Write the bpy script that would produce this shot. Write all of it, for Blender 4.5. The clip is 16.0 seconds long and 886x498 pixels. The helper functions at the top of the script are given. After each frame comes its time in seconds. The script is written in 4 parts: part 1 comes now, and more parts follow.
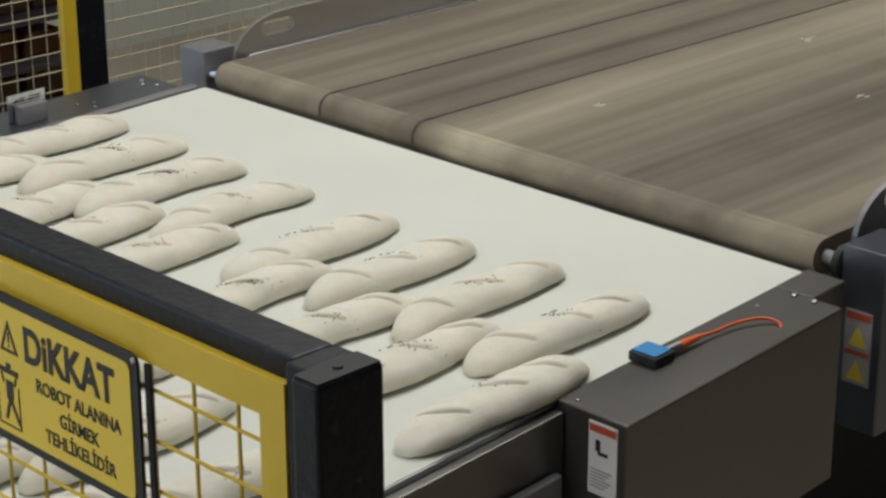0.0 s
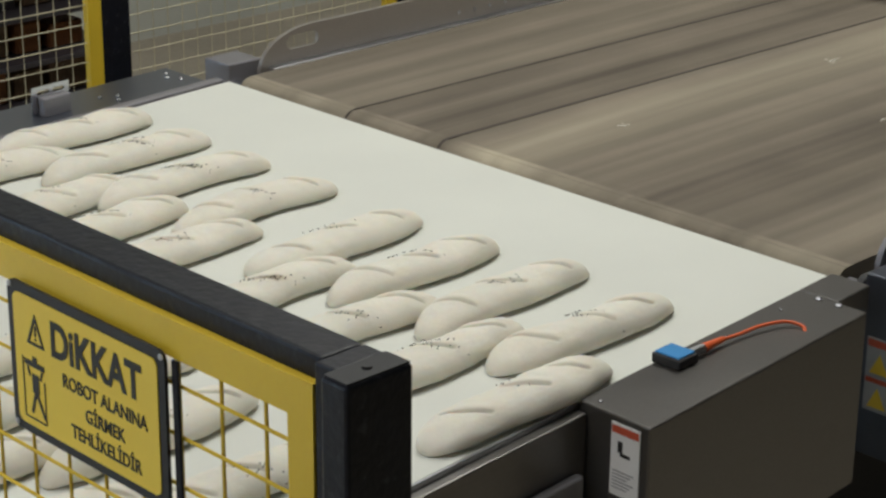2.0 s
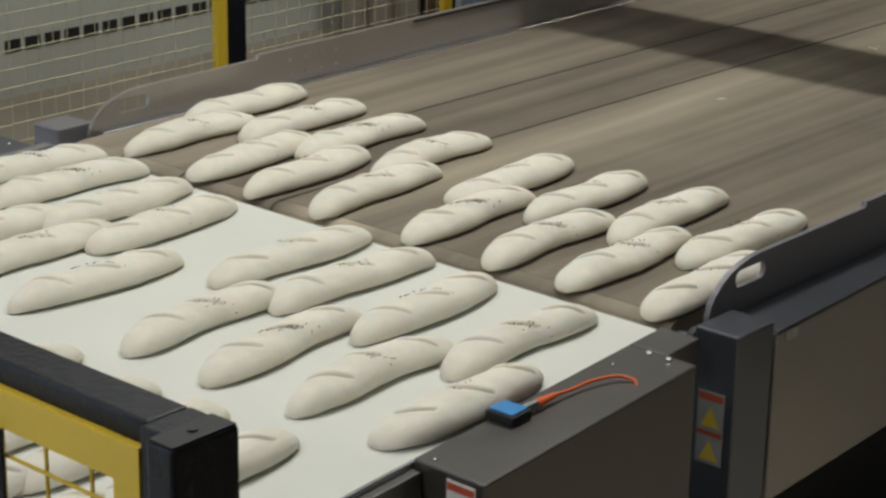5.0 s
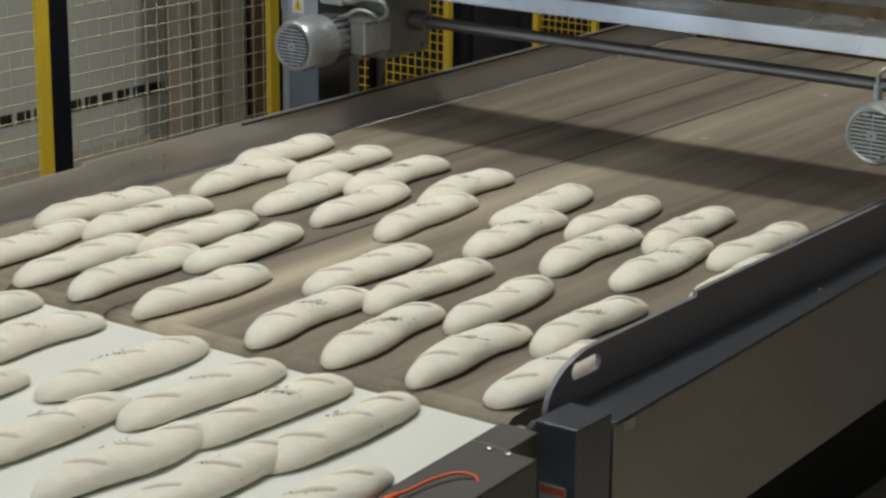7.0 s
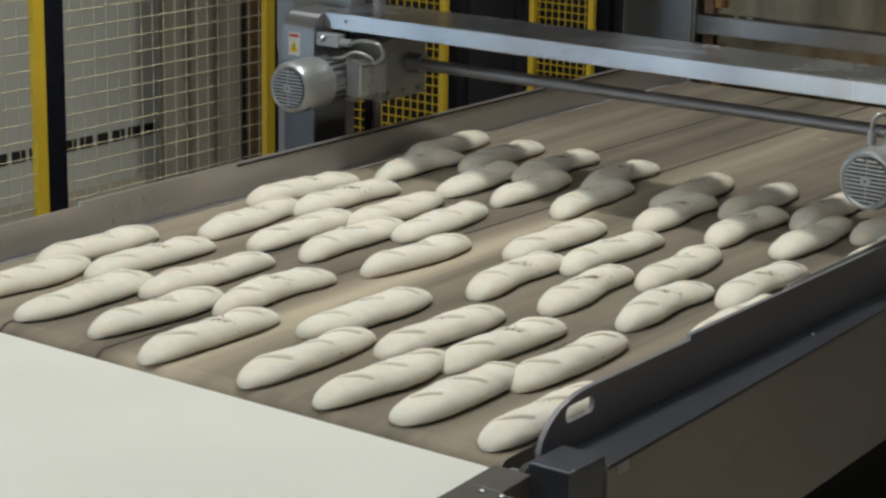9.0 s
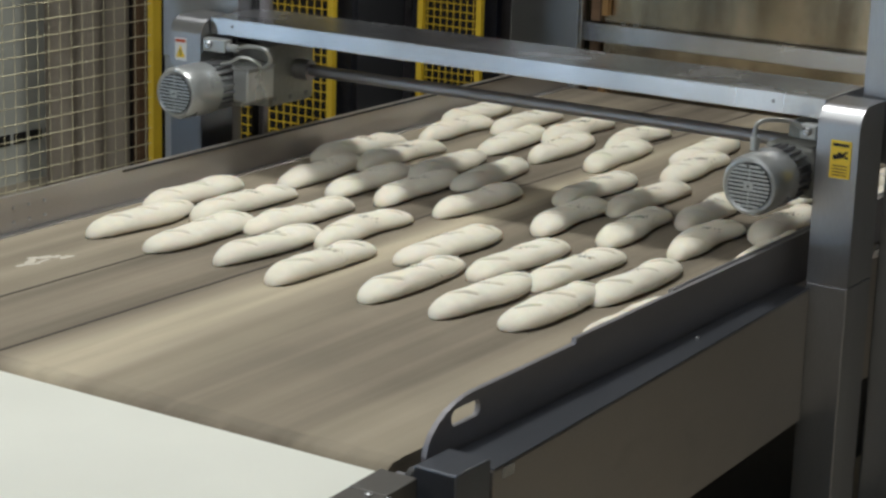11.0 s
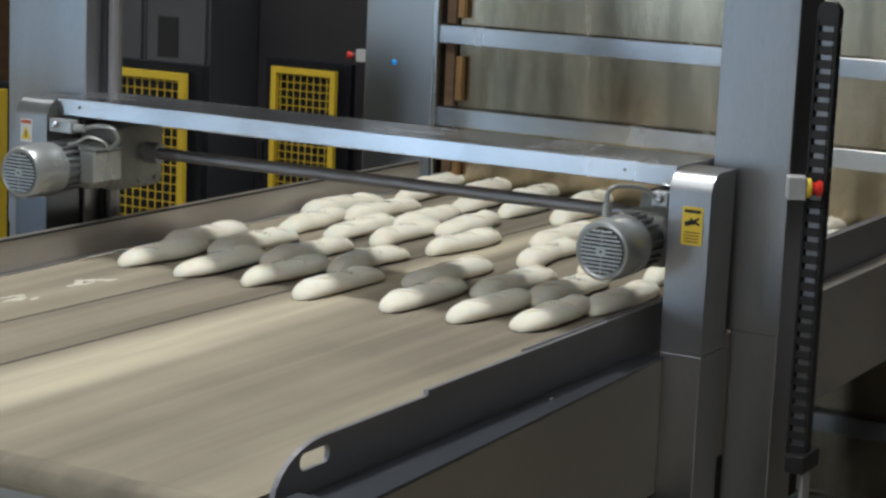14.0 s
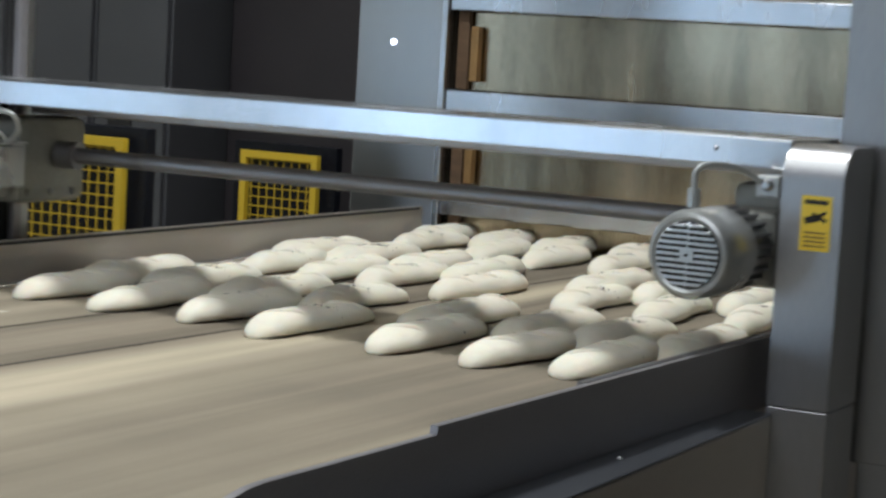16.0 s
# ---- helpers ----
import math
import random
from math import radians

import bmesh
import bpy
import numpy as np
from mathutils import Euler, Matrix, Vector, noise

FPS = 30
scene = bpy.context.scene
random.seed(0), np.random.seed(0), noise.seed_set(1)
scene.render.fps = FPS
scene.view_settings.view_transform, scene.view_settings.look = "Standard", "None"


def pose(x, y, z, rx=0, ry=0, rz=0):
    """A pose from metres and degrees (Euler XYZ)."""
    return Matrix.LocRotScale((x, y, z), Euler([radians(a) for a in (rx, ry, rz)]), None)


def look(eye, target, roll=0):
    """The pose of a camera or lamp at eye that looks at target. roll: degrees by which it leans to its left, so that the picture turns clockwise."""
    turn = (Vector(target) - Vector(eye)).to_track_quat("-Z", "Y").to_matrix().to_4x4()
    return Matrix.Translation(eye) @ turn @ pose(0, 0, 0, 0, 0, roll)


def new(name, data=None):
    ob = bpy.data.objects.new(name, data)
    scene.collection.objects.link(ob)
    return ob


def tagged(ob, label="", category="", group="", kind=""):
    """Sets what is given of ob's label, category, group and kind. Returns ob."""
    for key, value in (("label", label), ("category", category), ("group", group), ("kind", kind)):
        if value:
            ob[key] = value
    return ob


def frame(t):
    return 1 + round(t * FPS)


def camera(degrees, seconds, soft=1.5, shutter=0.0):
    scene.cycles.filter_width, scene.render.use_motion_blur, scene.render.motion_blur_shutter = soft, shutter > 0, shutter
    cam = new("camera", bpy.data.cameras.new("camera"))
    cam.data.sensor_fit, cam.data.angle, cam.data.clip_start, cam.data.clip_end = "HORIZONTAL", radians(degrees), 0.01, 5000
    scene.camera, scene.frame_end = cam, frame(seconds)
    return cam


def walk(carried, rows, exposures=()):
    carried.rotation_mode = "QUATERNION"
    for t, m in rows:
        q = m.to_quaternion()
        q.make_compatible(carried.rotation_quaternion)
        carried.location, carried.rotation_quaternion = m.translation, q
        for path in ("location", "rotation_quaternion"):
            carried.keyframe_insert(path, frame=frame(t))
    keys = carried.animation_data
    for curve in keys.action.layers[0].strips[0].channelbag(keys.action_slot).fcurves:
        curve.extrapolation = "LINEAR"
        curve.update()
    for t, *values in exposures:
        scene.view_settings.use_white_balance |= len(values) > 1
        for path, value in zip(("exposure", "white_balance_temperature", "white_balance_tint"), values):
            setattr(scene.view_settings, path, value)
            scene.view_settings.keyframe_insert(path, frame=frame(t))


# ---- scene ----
PATH = [
    (0.0, 3.943, -3.125, 2.387, 45.080, 20.534, -0.159),
    (0.5, 3.939, -3.125, 2.386, 44.618, 20.410, 0.539),
    (1.0, 3.930, -3.125, 2.387, 44.957, 20.387, 0.606),
    (1.5, 3.925, -3.126, 2.386, 45.571, 20.382, 0.390),
    (2.0, 3.927, -3.128, 2.388, 45.557, 20.644, 0.504),
    (2.5, 3.925, -3.128, 2.386, 45.522, 20.614, 0.527),
    (3.0, 3.928, -3.129, 2.389, 45.602, 20.387, 0.463),
    (3.5, 3.937, -3.128, 2.392, 45.457, 20.171, 0.076),
    (4.0, 3.945, -3.122, 2.394, 44.012, 20.008, 0.153),
    (4.2, 3.945, -3.122, 2.394, 43.310, 19.931, 0.341),
    (6.3, 3.935, -3.123, 2.378, 37.753, 16.724, 0.949),
    (6.5, 3.935, -3.123, 2.378, 37.247, 16.477, 0.796),
    (7.0, 3.935, -3.123, 2.386, 36.164, 16.100, 0.623),
    (7.5, 3.924, -3.119, 2.381, 36.481, 15.544, 0.733),
    (8.0, 3.933, -3.123, 2.386, 36.688, 15.097, 0.739),
    (8.5, 3.935, -3.129, 2.385, 36.381, 14.922, 0.736),
    (8.7, 3.935, -3.129, 2.385, 36.252, 14.902, 0.853),
    (10.8, 3.950, -3.130, 2.379, 33.244, 14.768, 1.863),
    (11.0, 3.950, -3.130, 2.379, 32.915, 14.620, 1.759),
    (11.5, 3.950, -3.125, 2.389, 32.074, 14.478, 1.840),
    (12.0, 3.946, -3.121, 2.386, 31.347, 14.151, 2.189),
    (12.5, 3.956, -3.111, 2.387, 30.824, 12.960, 2.128),
    (13.0, 3.955, -3.107, 2.387, 30.077, 11.879, 2.374),
    (13.5, 3.953, -3.099, 2.385, 29.374, 10.819, 2.613),
    (14.0, 3.953, -3.099, 2.386, 29.025, 10.028, 2.477),
    (14.5, 3.951, -3.094, 2.386, 29.495, 9.195, 2.482),
    (15.0, 3.952, -3.097, 2.387, 29.441, 8.408, 2.473),
    (15.5, 3.760, -2.740, 2.264, 29.487, 7.197, 2.457),
    (16.0, 3.181, -1.751, 1.989, 29.107, 5.727, 3.263),
]
cam = camera(23.905, 16.0, 2.6, 0.5)
walk(cam, [(t, pose(x, y, z, 90 - tilt, 0, turn) @ pose(0, 0, 0, 0, 0, lean)) for t, x, y, z, turn, tilt, lean in PATH],
     exposures=[(0.0, -0.13, 6620, 10), (4.2, -0.14, 6620, 10), (8.7, -0.12, 6540, 10), (10.8, 0.02, 6480, 10), (13.5, 0.13, 6300, 10), (16.0, 0.13, 6250, 10)])

# ---- light ----
BELT = 0.95                      # height of both belts over the floor
world = bpy.data.worlds.new("hall")
scene.world = world
world.use_nodes = True
world.node_tree.nodes["Background"].inputs[0].default_value = (0.95, 0.89, 1.0, 1)
world.node_tree.nodes["Background"].inputs[1].default_value = 0.090


def lamp(x, y, z, watts, sx, sy, colour):
    data = bpy.data.lights.new("high_bay_light", "AREA")
    data.shape, data.size, data.size_y, data.energy, data.color = "RECTANGLE", sx, sy, watts, colour
    ob = new("high_bay_light", data)
    ob.matrix_world = look((x, y, z), (x, y, 0))
    return ob


WARM = (0.98, 0.985, 0.93)
lamp(0.75, 1.86, 4.8, 93, 0.40, 0.40, WARM)
lamp(1.1, -0.9, 4.8, 64, 2.8, 2.8, (0.975, 0.99, 0.95))
lamp(1.5, -5.2, 4.8, 120, 2.6, 2.6, (0.96, 0.955, 1.0))
lamp(-2.2, 2.6, 4.8, 20, 0.8, 0.8, (0.98, 0.98, 0.96))

# ---- materials ----


def material(name, colour, rough=0.5, metal=0.0, vary=0.12, scale=8.0, stretch=(1, 1, 1), bump=0.0, fine=120.0, coat=0.0, seed=0.0, worn=0.0, worn_colour=(0.3, 0.3, 0.3)):
    m = bpy.data.materials.new(name)
    m.use_nodes = True
    nt = m.node_tree
    n, l = nt.nodes, nt.links
    b = n["Principled BSDF"]
    tc = n.new("ShaderNodeTexCoord")
    mp = n.new("ShaderNodeMapping")
    mp.inputs["Scale"].default_value = stretch
    mp.inputs["Location"].default_value = (seed, seed * 1.7, seed * 0.3)
    l.new(tc.outputs["Object"], mp.inputs["Vector"])
    big = n.new("ShaderNodeTexNoise")
    big.inputs["Scale"].default_value, big.inputs["Detail"].default_value = scale, 5
    small = n.new("ShaderNodeTexNoise")
    small.inputs["Scale"].default_value, small.inputs["Detail"].default_value = fine, 3
    l.new(mp.outputs[0], big.inputs["Vector"])
    l.new(mp.outputs[0], small.inputs["Vector"])
    ramp = n.new("ShaderNodeValToRGB")
    ramp.color_ramp.elements[0].position, ramp.color_ramp.elements[1].position = 0.3, 0.7
    lo = [max(c * (1 - vary), 0) for c in colour]
    hi = [min(c * (1 + vary), 1) for c in colour]
    ramp.color_ramp.elements[0].color, ramp.color_ramp.elements[1].color = (*lo, 1), (*hi, 1)
    l.new(big.outputs["Fac"], ramp.inputs[0])
    mix = n.new("ShaderNodeMix")
    mix.data_type, mix.blend_type = "RGBA", "OVERLAY"
    mix.inputs["Factor"].default_value = min(vary * 1.2, 0.5)
    l.new(ramp.outputs[0], mix.inputs["A"])
    l.new(small.outputs["Color"], mix.inputs["B"])
    hue = n.new("ShaderNodeRGBToBW")
    l.new(small.outputs["Color"], hue.inputs[0])
    l.new(hue.outputs[0], mix.inputs["B"])
    out = mix.outputs["Result"]
    if worn:
        wr = n.new("ShaderNodeValToRGB")
        wr.color_ramp.elements[0].position, wr.color_ramp.elements[1].position = 0.60, 0.72
        wn = n.new("ShaderNodeTexNoise")
        wn.inputs["Scale"].default_value, wn.inputs["Detail"].default_value = scale * 2.3, 8
        l.new(mp.outputs[0], wn.inputs["Vector"])
        l.new(wn.outputs["Fac"], wr.inputs[0])
        wf = n.new("ShaderNodeMath")
        wf.operation = "MULTIPLY"
        wf.inputs[1].default_value = worn
        l.new(wr.outputs[0], wf.inputs[0])
        wm = n.new("ShaderNodeMix")
        wm.data_type = "RGBA"
        l.new(wf.outputs[0], wm.inputs["Factor"])
        l.new(out, wm.inputs["A"])
        wm.inputs["B"].default_value = (*worn_colour, 1)
        out = wm.outputs["Result"]
    l.new(out, b.inputs["Base Color"])
    rr = n.new("ShaderNodeMapRange")
    rr.inputs["To Min"].default_value, rr.inputs["To Max"].default_value = max(rough - 0.1, 0.03), min(rough + 0.1, 1)
    l.new(big.outputs["Fac"], rr.inputs["Value"])
    l.new(rr.outputs[0], b.inputs["Roughness"])
    b.inputs["Metallic"].default_value = metal
    b.inputs["Coat Weight"].default_value = coat
    if bump:
        bp = n.new("ShaderNodeBump")
        bp.inputs["Strength"].default_value, bp.inputs["Distance"].default_value = bump, 0.003
        l.new(small.outputs["Fac"], bp.inputs["Height"])
        l.new(bp.outputs[0], b.inputs["Normal"])
    return m


def glow(name, colour, strength):
    m = bpy.data.materials.new(name)
    m.use_nodes = True
    b = m.node_tree.nodes["Principled BSDF"]
    b.inputs["Base Color"].default_value = b.inputs["Emission Color"].default_value = (*colour, 1)
    b.inputs["Emission Strength"].default_value = strength
    return m


def felt_belt():
    """Brown woven belt: long streaks of flour and wear along the belt, darker joints between its strips."""
    m = material("brown_felt_belt", (0.138, 0.115, 0.089), 0.95, 0, 0.16, 3.0, (1, 1, 1), 0.35, 420)
    nt = m.node_tree
    n, l = nt.nodes, nt.links
    b = n["Principled BSDF"]
    base = b.inputs["Base Color"].links[0].from_socket
    tc = n.new("ShaderNodeAttribute")
    tc.attribute_name = "loop"       # across the belt, and along its loop
    for node in n:
        if node.type == "MAPPING":
            l.new(tc.outputs["Vector"], node.inputs["Vector"])
    mp = n.new("ShaderNodeMapping")
    mp.inputs["Scale"].default_value = (1, 0.022, 1)
    l.new(tc.outputs["Vector"], mp.inputs["Vector"])
    streak = n.new("ShaderNodeTexNoise")
    streak.inputs["Scale"].default_value, streak.inputs["Detail"].default_value = 11.0, 9
    l.new(mp.outputs[0], streak.inputs["Vector"])
    sr = n.new("ShaderNodeValToRGB")
    sr.color_ramp.elements[0].position, sr.color_ramp.elements[1].position = 0.32, 0.70
    sr.color_ramp.elements[0].color, sr.color_ramp.elements[1].color = (0.50, 0.485, 0.47, 1), (1.50, 1.51, 1.51, 1)
    l.new(streak.outputs["Fac"], sr.inputs[0])
    mul = n.new("ShaderNodeMix")
    mul.data_type, mul.blend_type = "RGBA", "MULTIPLY"
    mul.inputs["Factor"].default_value = 1
    l.new(base, mul.inputs["A"])
    l.new(sr.outputs[0], mul.inputs["B"])
    # worn pale lane along the middle of the belt
    sx = n.new("ShaderNodeSeparateXYZ")
    l.new(tc.outputs["Vector"], sx.inputs[0])
    lane = n.new("ShaderNodeValToRGB")
    e = lane.color_ramp.elements
    e[0].position, e[0].color = 0.0, (0.42, 0.42, 0.42, 1)
    e[1].position, e[1].color = 1.0, (0.22, 0.22, 0.22, 1)
    for at, v in ((0.10, 0.34), (0.21, 0.26), (0.24, 0.14), (0.38, 0.10), (0.43, 0.35), (0.47, 1.0), (0.51, 0.95), (0.56, 0.30), (0.72, 0.10), (0.88, 0.28)):
        el = e.new(at)
        el.color = (v, v, v, 1)
    sc = n.new("ShaderNodeMath")
    sc.operation = "MULTIPLY"
    sc.inputs[1].default_value = 1 / 1.8
    l.new(sx.outputs[0], sc.inputs[0])
    l.new(sc.outputs[0], lane.inputs[0])
    patch = n.new("ShaderNodeTexNoise")
    patch.inputs["Scale"].default_value, patch.inputs["Detail"].default_value = 5.0, 7
    mp2 = n.new("ShaderNodeMapping")
    mp2.inputs["Scale"].default_value = (1, 0.07, 1)
    l.new(tc.outputs["Vector"], mp2.inputs["Vector"])
    l.new(mp2.outputs[0], patch.inputs["Vector"])
    pf = n.new("ShaderNodeMath")
    pf.operation = "MULTIPLY"
    l.new(lane.outputs[0], pf.inputs[0])
    pr = n.new("ShaderNodeMapRange")
    pr.inputs["From Min"].default_value, pr.inputs["From Max"].default_value = 0.25, 0.70
    l.new(patch.outputs["Fac"], pr.inputs["Value"])
    l.new(pr.outputs[0], pf.inputs[1])
    # the stretch of the loop that comes up last carries more flour
    wob = n.new("ShaderNodeTexNoise")
    wob.inputs["Scale"].default_value, wob.inputs["Detail"].default_value = 2.2, 4
    l.new(tc.outputs["Vector"], wob.inputs["Vector"])
    along = n.new("ShaderNodeMath")
    along.operation = "MULTIPLY_ADD"
    along.inputs[1].default_value = 0.9
    l.new(wob.outputs["Fac"], along.inputs[0])
    l.new(sx.outputs[1], along.inputs[2])
    dusty = n.new("ShaderNodeMapRange")
    dusty.inputs["From Min"].default_value, dusty.inputs["From Max"].default_value = -2.0, -3.4
    dusty.inputs["To Min"].default_value, dusty.inputs["To Max"].default_value = 0.0, 0.15
    l.new(along.outputs[0], dusty.inputs["Value"])
    clean = n.new("ShaderNodeMapRange")
    clean.inputs["From Min"].default_value, clean.inputs["From Max"].default_value = -2.2, 0.6
    clean.inputs["To Min"].default_value, clean.inputs["To Max"].default_value = 1.0, 0.66
    l.new(along.outputs[0], clean.inputs["Value"])
    thin = n.new("ShaderNodeMath")
    thin.operation = "MULTIPLY"
    l.new(pf.outputs[0], thin.inputs[0])
    l.new(clean.outputs[0], thin.inputs[1])
    film_of_flour = n.new("ShaderNodeMath")
    film_of_flour.operation = "ADD"
    film_of_flour.use_clamp = True
    l.new(thin.outputs[0], film_of_flour.inputs[0])
    l.new(dusty.outputs[0], film_of_flour.inputs[1])
    flour = n.new("ShaderNodeMix")
    flour.data_type = "RGBA"
    l.new(film_of_flour.outputs[0], flour.inputs["Factor"])
    l.new(mul.outputs["Result"], flour.inputs["A"])
    flour.inputs["B"].default_value = (0.66, 0.58, 0.43, 1)
    l.new(flour.outputs["Result"], b.inputs["Base Color"])
    return m


def dough_material():
    m = material("pale_dough", (0.76, 0.725, 0.625), 0.75, 0, 0.06, 14, (1, 1, 1), 0.25, 300)
    b = m.node_tree.nodes["Principled BSDF"]
    b.inputs["Subsurface Weight"].default_value = 0.35
    b.inputs["Subsurface Radius"].default_value = (0.02, 0.014, 0.009)
    b.inputs["Subsurface Scale"].default_value = 0.5
    return m


M = {
    "white_belt": material("white_canvas_belt", (0.705, 0.715, 0.655), 0.85, 0, 0.03, 2.5, (1, 1, 1), 0.15, 500),
    "felt": felt_belt(),
    "seam": material("dark_seam", (0.07, 0.058, 0.048), 0.95),
    "dough": dough_material(),
    "seed": material("dark_brown_seeds", (0.060, 0.050, 0.030), 0.7),
    "steel": material("brushed_steel", (0.55, 0.56, 0.58), 0.33, 1.0, 0.04, 1.6, (3, 3, 0.25), 0.012, 160),
    "bright": material("bright_steel", (0.60, 0.61, 0.64), 0.25, 1.0, 0.22, 2.5, (1.6, 2, 0.5), 0.012, 120),
    # infeed sheet steel, colour dimmed to offset the strong lamp above it
    "dark_sheet": material("dimmed_steel_sheet", (0.165, 0.157, 0.148), 0.36, 0.80, 0.10, 2.0, (1, 0.5, 1), 0.02, 200, worn=0.25, worn_colour=(0.09, 0.08, 0.07)),
    "navy": material("dark_bluish_steel", (0.16, 0.172, 0.20), 0.30, 0.8, 0.10, 2.0, (1, 0.5, 1), 0.02, 200),
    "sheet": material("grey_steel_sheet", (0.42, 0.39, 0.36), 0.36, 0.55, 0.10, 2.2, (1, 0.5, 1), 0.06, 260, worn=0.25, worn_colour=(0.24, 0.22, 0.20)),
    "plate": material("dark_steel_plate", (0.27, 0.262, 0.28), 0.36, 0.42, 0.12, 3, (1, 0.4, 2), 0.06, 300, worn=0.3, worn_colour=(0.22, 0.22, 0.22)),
    "black": material("black_paint", (0.007, 0.008, 0.013), 0.38, 0, 0.25, 34, (1, 1, 1), 0.35, 90, worn=0.10, worn_colour=(0.20, 0.21, 0.24)),
    "rubber": material("black_plastic", (0.018, 0.018, 0.019), 0.6, 0, 0.2, 20),
    "yellow": material("yellow_paint", (0.72, 0.50, 0.035), 0.45, 0, 0.06, 6, (1, 1, 1), 0.1, 160, worn=0.12, worn_colour=(0.45, 0.30, 0.03)),
    "sign": material("yellow_sign_face", (0.86, 0.62, 0.06), 0.5, 0, 0.04, 5),
    "wire": material("pale_yellow_wire", (0.58, 0.53, 0.36), 0.5, 0, 0.1, 9),
    "ink": material("black_ink", (0.02, 0.02, 0.018), 0.6),
    "motor": material("grey_motor_enamel", (0.44, 0.46, 0.465), 0.30, 0.65, 0.06, 9, (1, 1, 1), 0.08, 150, worn=0.15, worn_colour=(0.22, 0.22, 0.2)),
    "gear": material("grey_cast_gearbox", (0.27, 0.275, 0.255), 0.5, 0.25, 0.15, 12, (1, 1, 1), 0.4, 90),
    "rod": material("dark_shaft_steel", (0.30, 0.30, 0.32), 0.38, 0.85, 0.1, 5),
    "blue": material("blue_sensor_plastic", (0.05, 0.28, 0.62), 0.35, 0, 0.06, 12),
    "orange": material("orange_cable_sheath", (0.80, 0.13, 0.03), 0.5, 0, 0.05, 12),
    "red": material("red_plastic", (0.62, 0.03, 0.02), 0.35),
    "label": material("white_label", (0.78, 0.78, 0.76), 0.5, 0, 0.04, 20),
    "label_red": material("red_label_print", (0.55, 0.10, 0.05), 0.5),
    "label_grey": material("grey_label_print", (0.42, 0.42, 0.42), 0.6),
    "brass": material("brass_strip", (0.30, 0.18, 0.075), 0.42, 0.5, 0.2, 9, worn=0.4, worn_colour=(0.2, 0.1, 0.04)),
    # brown tone and tall blotches put the doors' reflections into the steel's colour
    "oven": material("oven_door_steel", (0.40, 0.335, 0.24), 0.24, 1.0, 0.55, 1.6, (3.5, 1, 0.6), 0.05, 60),
    "wall": material("grey_green_wall_panel", (0.60, 0.62, 0.57), 0.6, 0, 0.05, 1.5, (1, 1, 1), 0.05, 60),
    "dark_wall": material("dark_brown_cabinet", (0.030, 0.026, 0.030), 0.45, 0, 0.2, 2),
    "dull": material("dull_column_steel", (0.37, 0.375, 0.39), 0.34, 0.92, 0.14, 1.6, (3, 3, 0.25), 0.01, 160),
    "cabinet": material("grey_cabinet_steel", (0.115, 0.118, 0.130), 0.4, 0.5, 0.1, 2),
    "floor": material("beige_concrete_floor", (0.40, 0.355, 0.28), 0.55, 0, 0.15, 1.2, (1, 1, 1), 0.1, 40, worn=0.4, worn_colour=(0.30, 0.27, 0.22)),
    "curtain": material("grey_strip_curtain", (0.27, 0.24, 0.20), 0.5, 0, 0.12, 3, (1, 1, 0.3)),
    "brown": material("brown_plank_board", (0.11, 0.065, 0.035), 0.6, 0, 0.3, 6, (1, 1, 4)),
    # orange-brown lowered to hold the shade inside the rack
    "crate": material("shaded_orange_crate", (0.20, 0.075, 0.024), 0.6, 0, 0.2, 5),
    "ceiling": material("grey_ceiling", (0.60, 0.60, 0.60), 0.8),
    "flour": material("flour_smudge", (0.58, 0.54, 0.46), 0.95, 0, 0.1, 40),
    "daylight": glow("overcast_daylight", (0.62, 0.80, 1.0), 2.8),
    "led": glow("led_lens", (0.72, 0.78, 1.0), 7.0),
    "blue_led": glow("blue_led_lens", (0.02, 0.22, 0.55), 0.35),
}

M["black"].node_tree.nodes["Principled BSDF"].inputs["Specular IOR Level"].default_value = 0.28

# ---- mesh helpers ----


def thing(name, label, category, group="", kind="", at=(0, 0, 0)):
    ob = new(name)
    ob.location = at
    ob.empty_display_size = 0.05
    return tagged(ob, label, category, group, kind)


def finish(bm, name, mat, smooth=False):
    me = bpy.data.meshes.new(name)
    bmesh.ops.recalc_face_normals(bm, faces=bm.faces)
    bm.to_mesh(me)
    bm.free()
    for m in (mat if isinstance(mat, (list, tuple)) else (mat,)):
        me.materials.append(M[m])
    if smooth:
        me.shade_smooth()
        me.set_sharp_from_angle(angle=radians(38))
    return me


def part(name, bm, mat, parent, label="", smooth=False, kind=""):
    ob = new(name, finish(bm, name, mat, smooth))
    ob.parent = parent
    return tagged(ob, label, kind=kind)


def solo(name, bm, mat, label, category, kind="", smooth=False, group=""):
    return tagged(new(name, finish(bm, name, mat, smooth)), label, category, group, kind)


def again(ob, parent, m):
    """A second part on the mesh of ob."""
    o = new(ob.name.split(".")[0], ob.data)
    o.parent = parent
    o.matrix_basis = m
    return o


def box(bm, x0, x1, y0, y1, z0, z1, bevel=0.0, seg=2):
    r = bmesh.ops.create_cube(bm, size=1, matrix=Matrix.Translation(((x0 + x1) / 2, (y0 + y1) / 2, (z0 + z1) / 2)) @ Matrix.Diagonal((x1 - x0, y1 - y0, z1 - z0, 1)))
    if bevel:
        edges = {e for v in r["verts"] for e in v.link_edges}
        bmesh.ops.bevel(bm, geom=list(edges), offset=bevel, segments=seg, affect="EDGES", profile=0.5)
    return bm


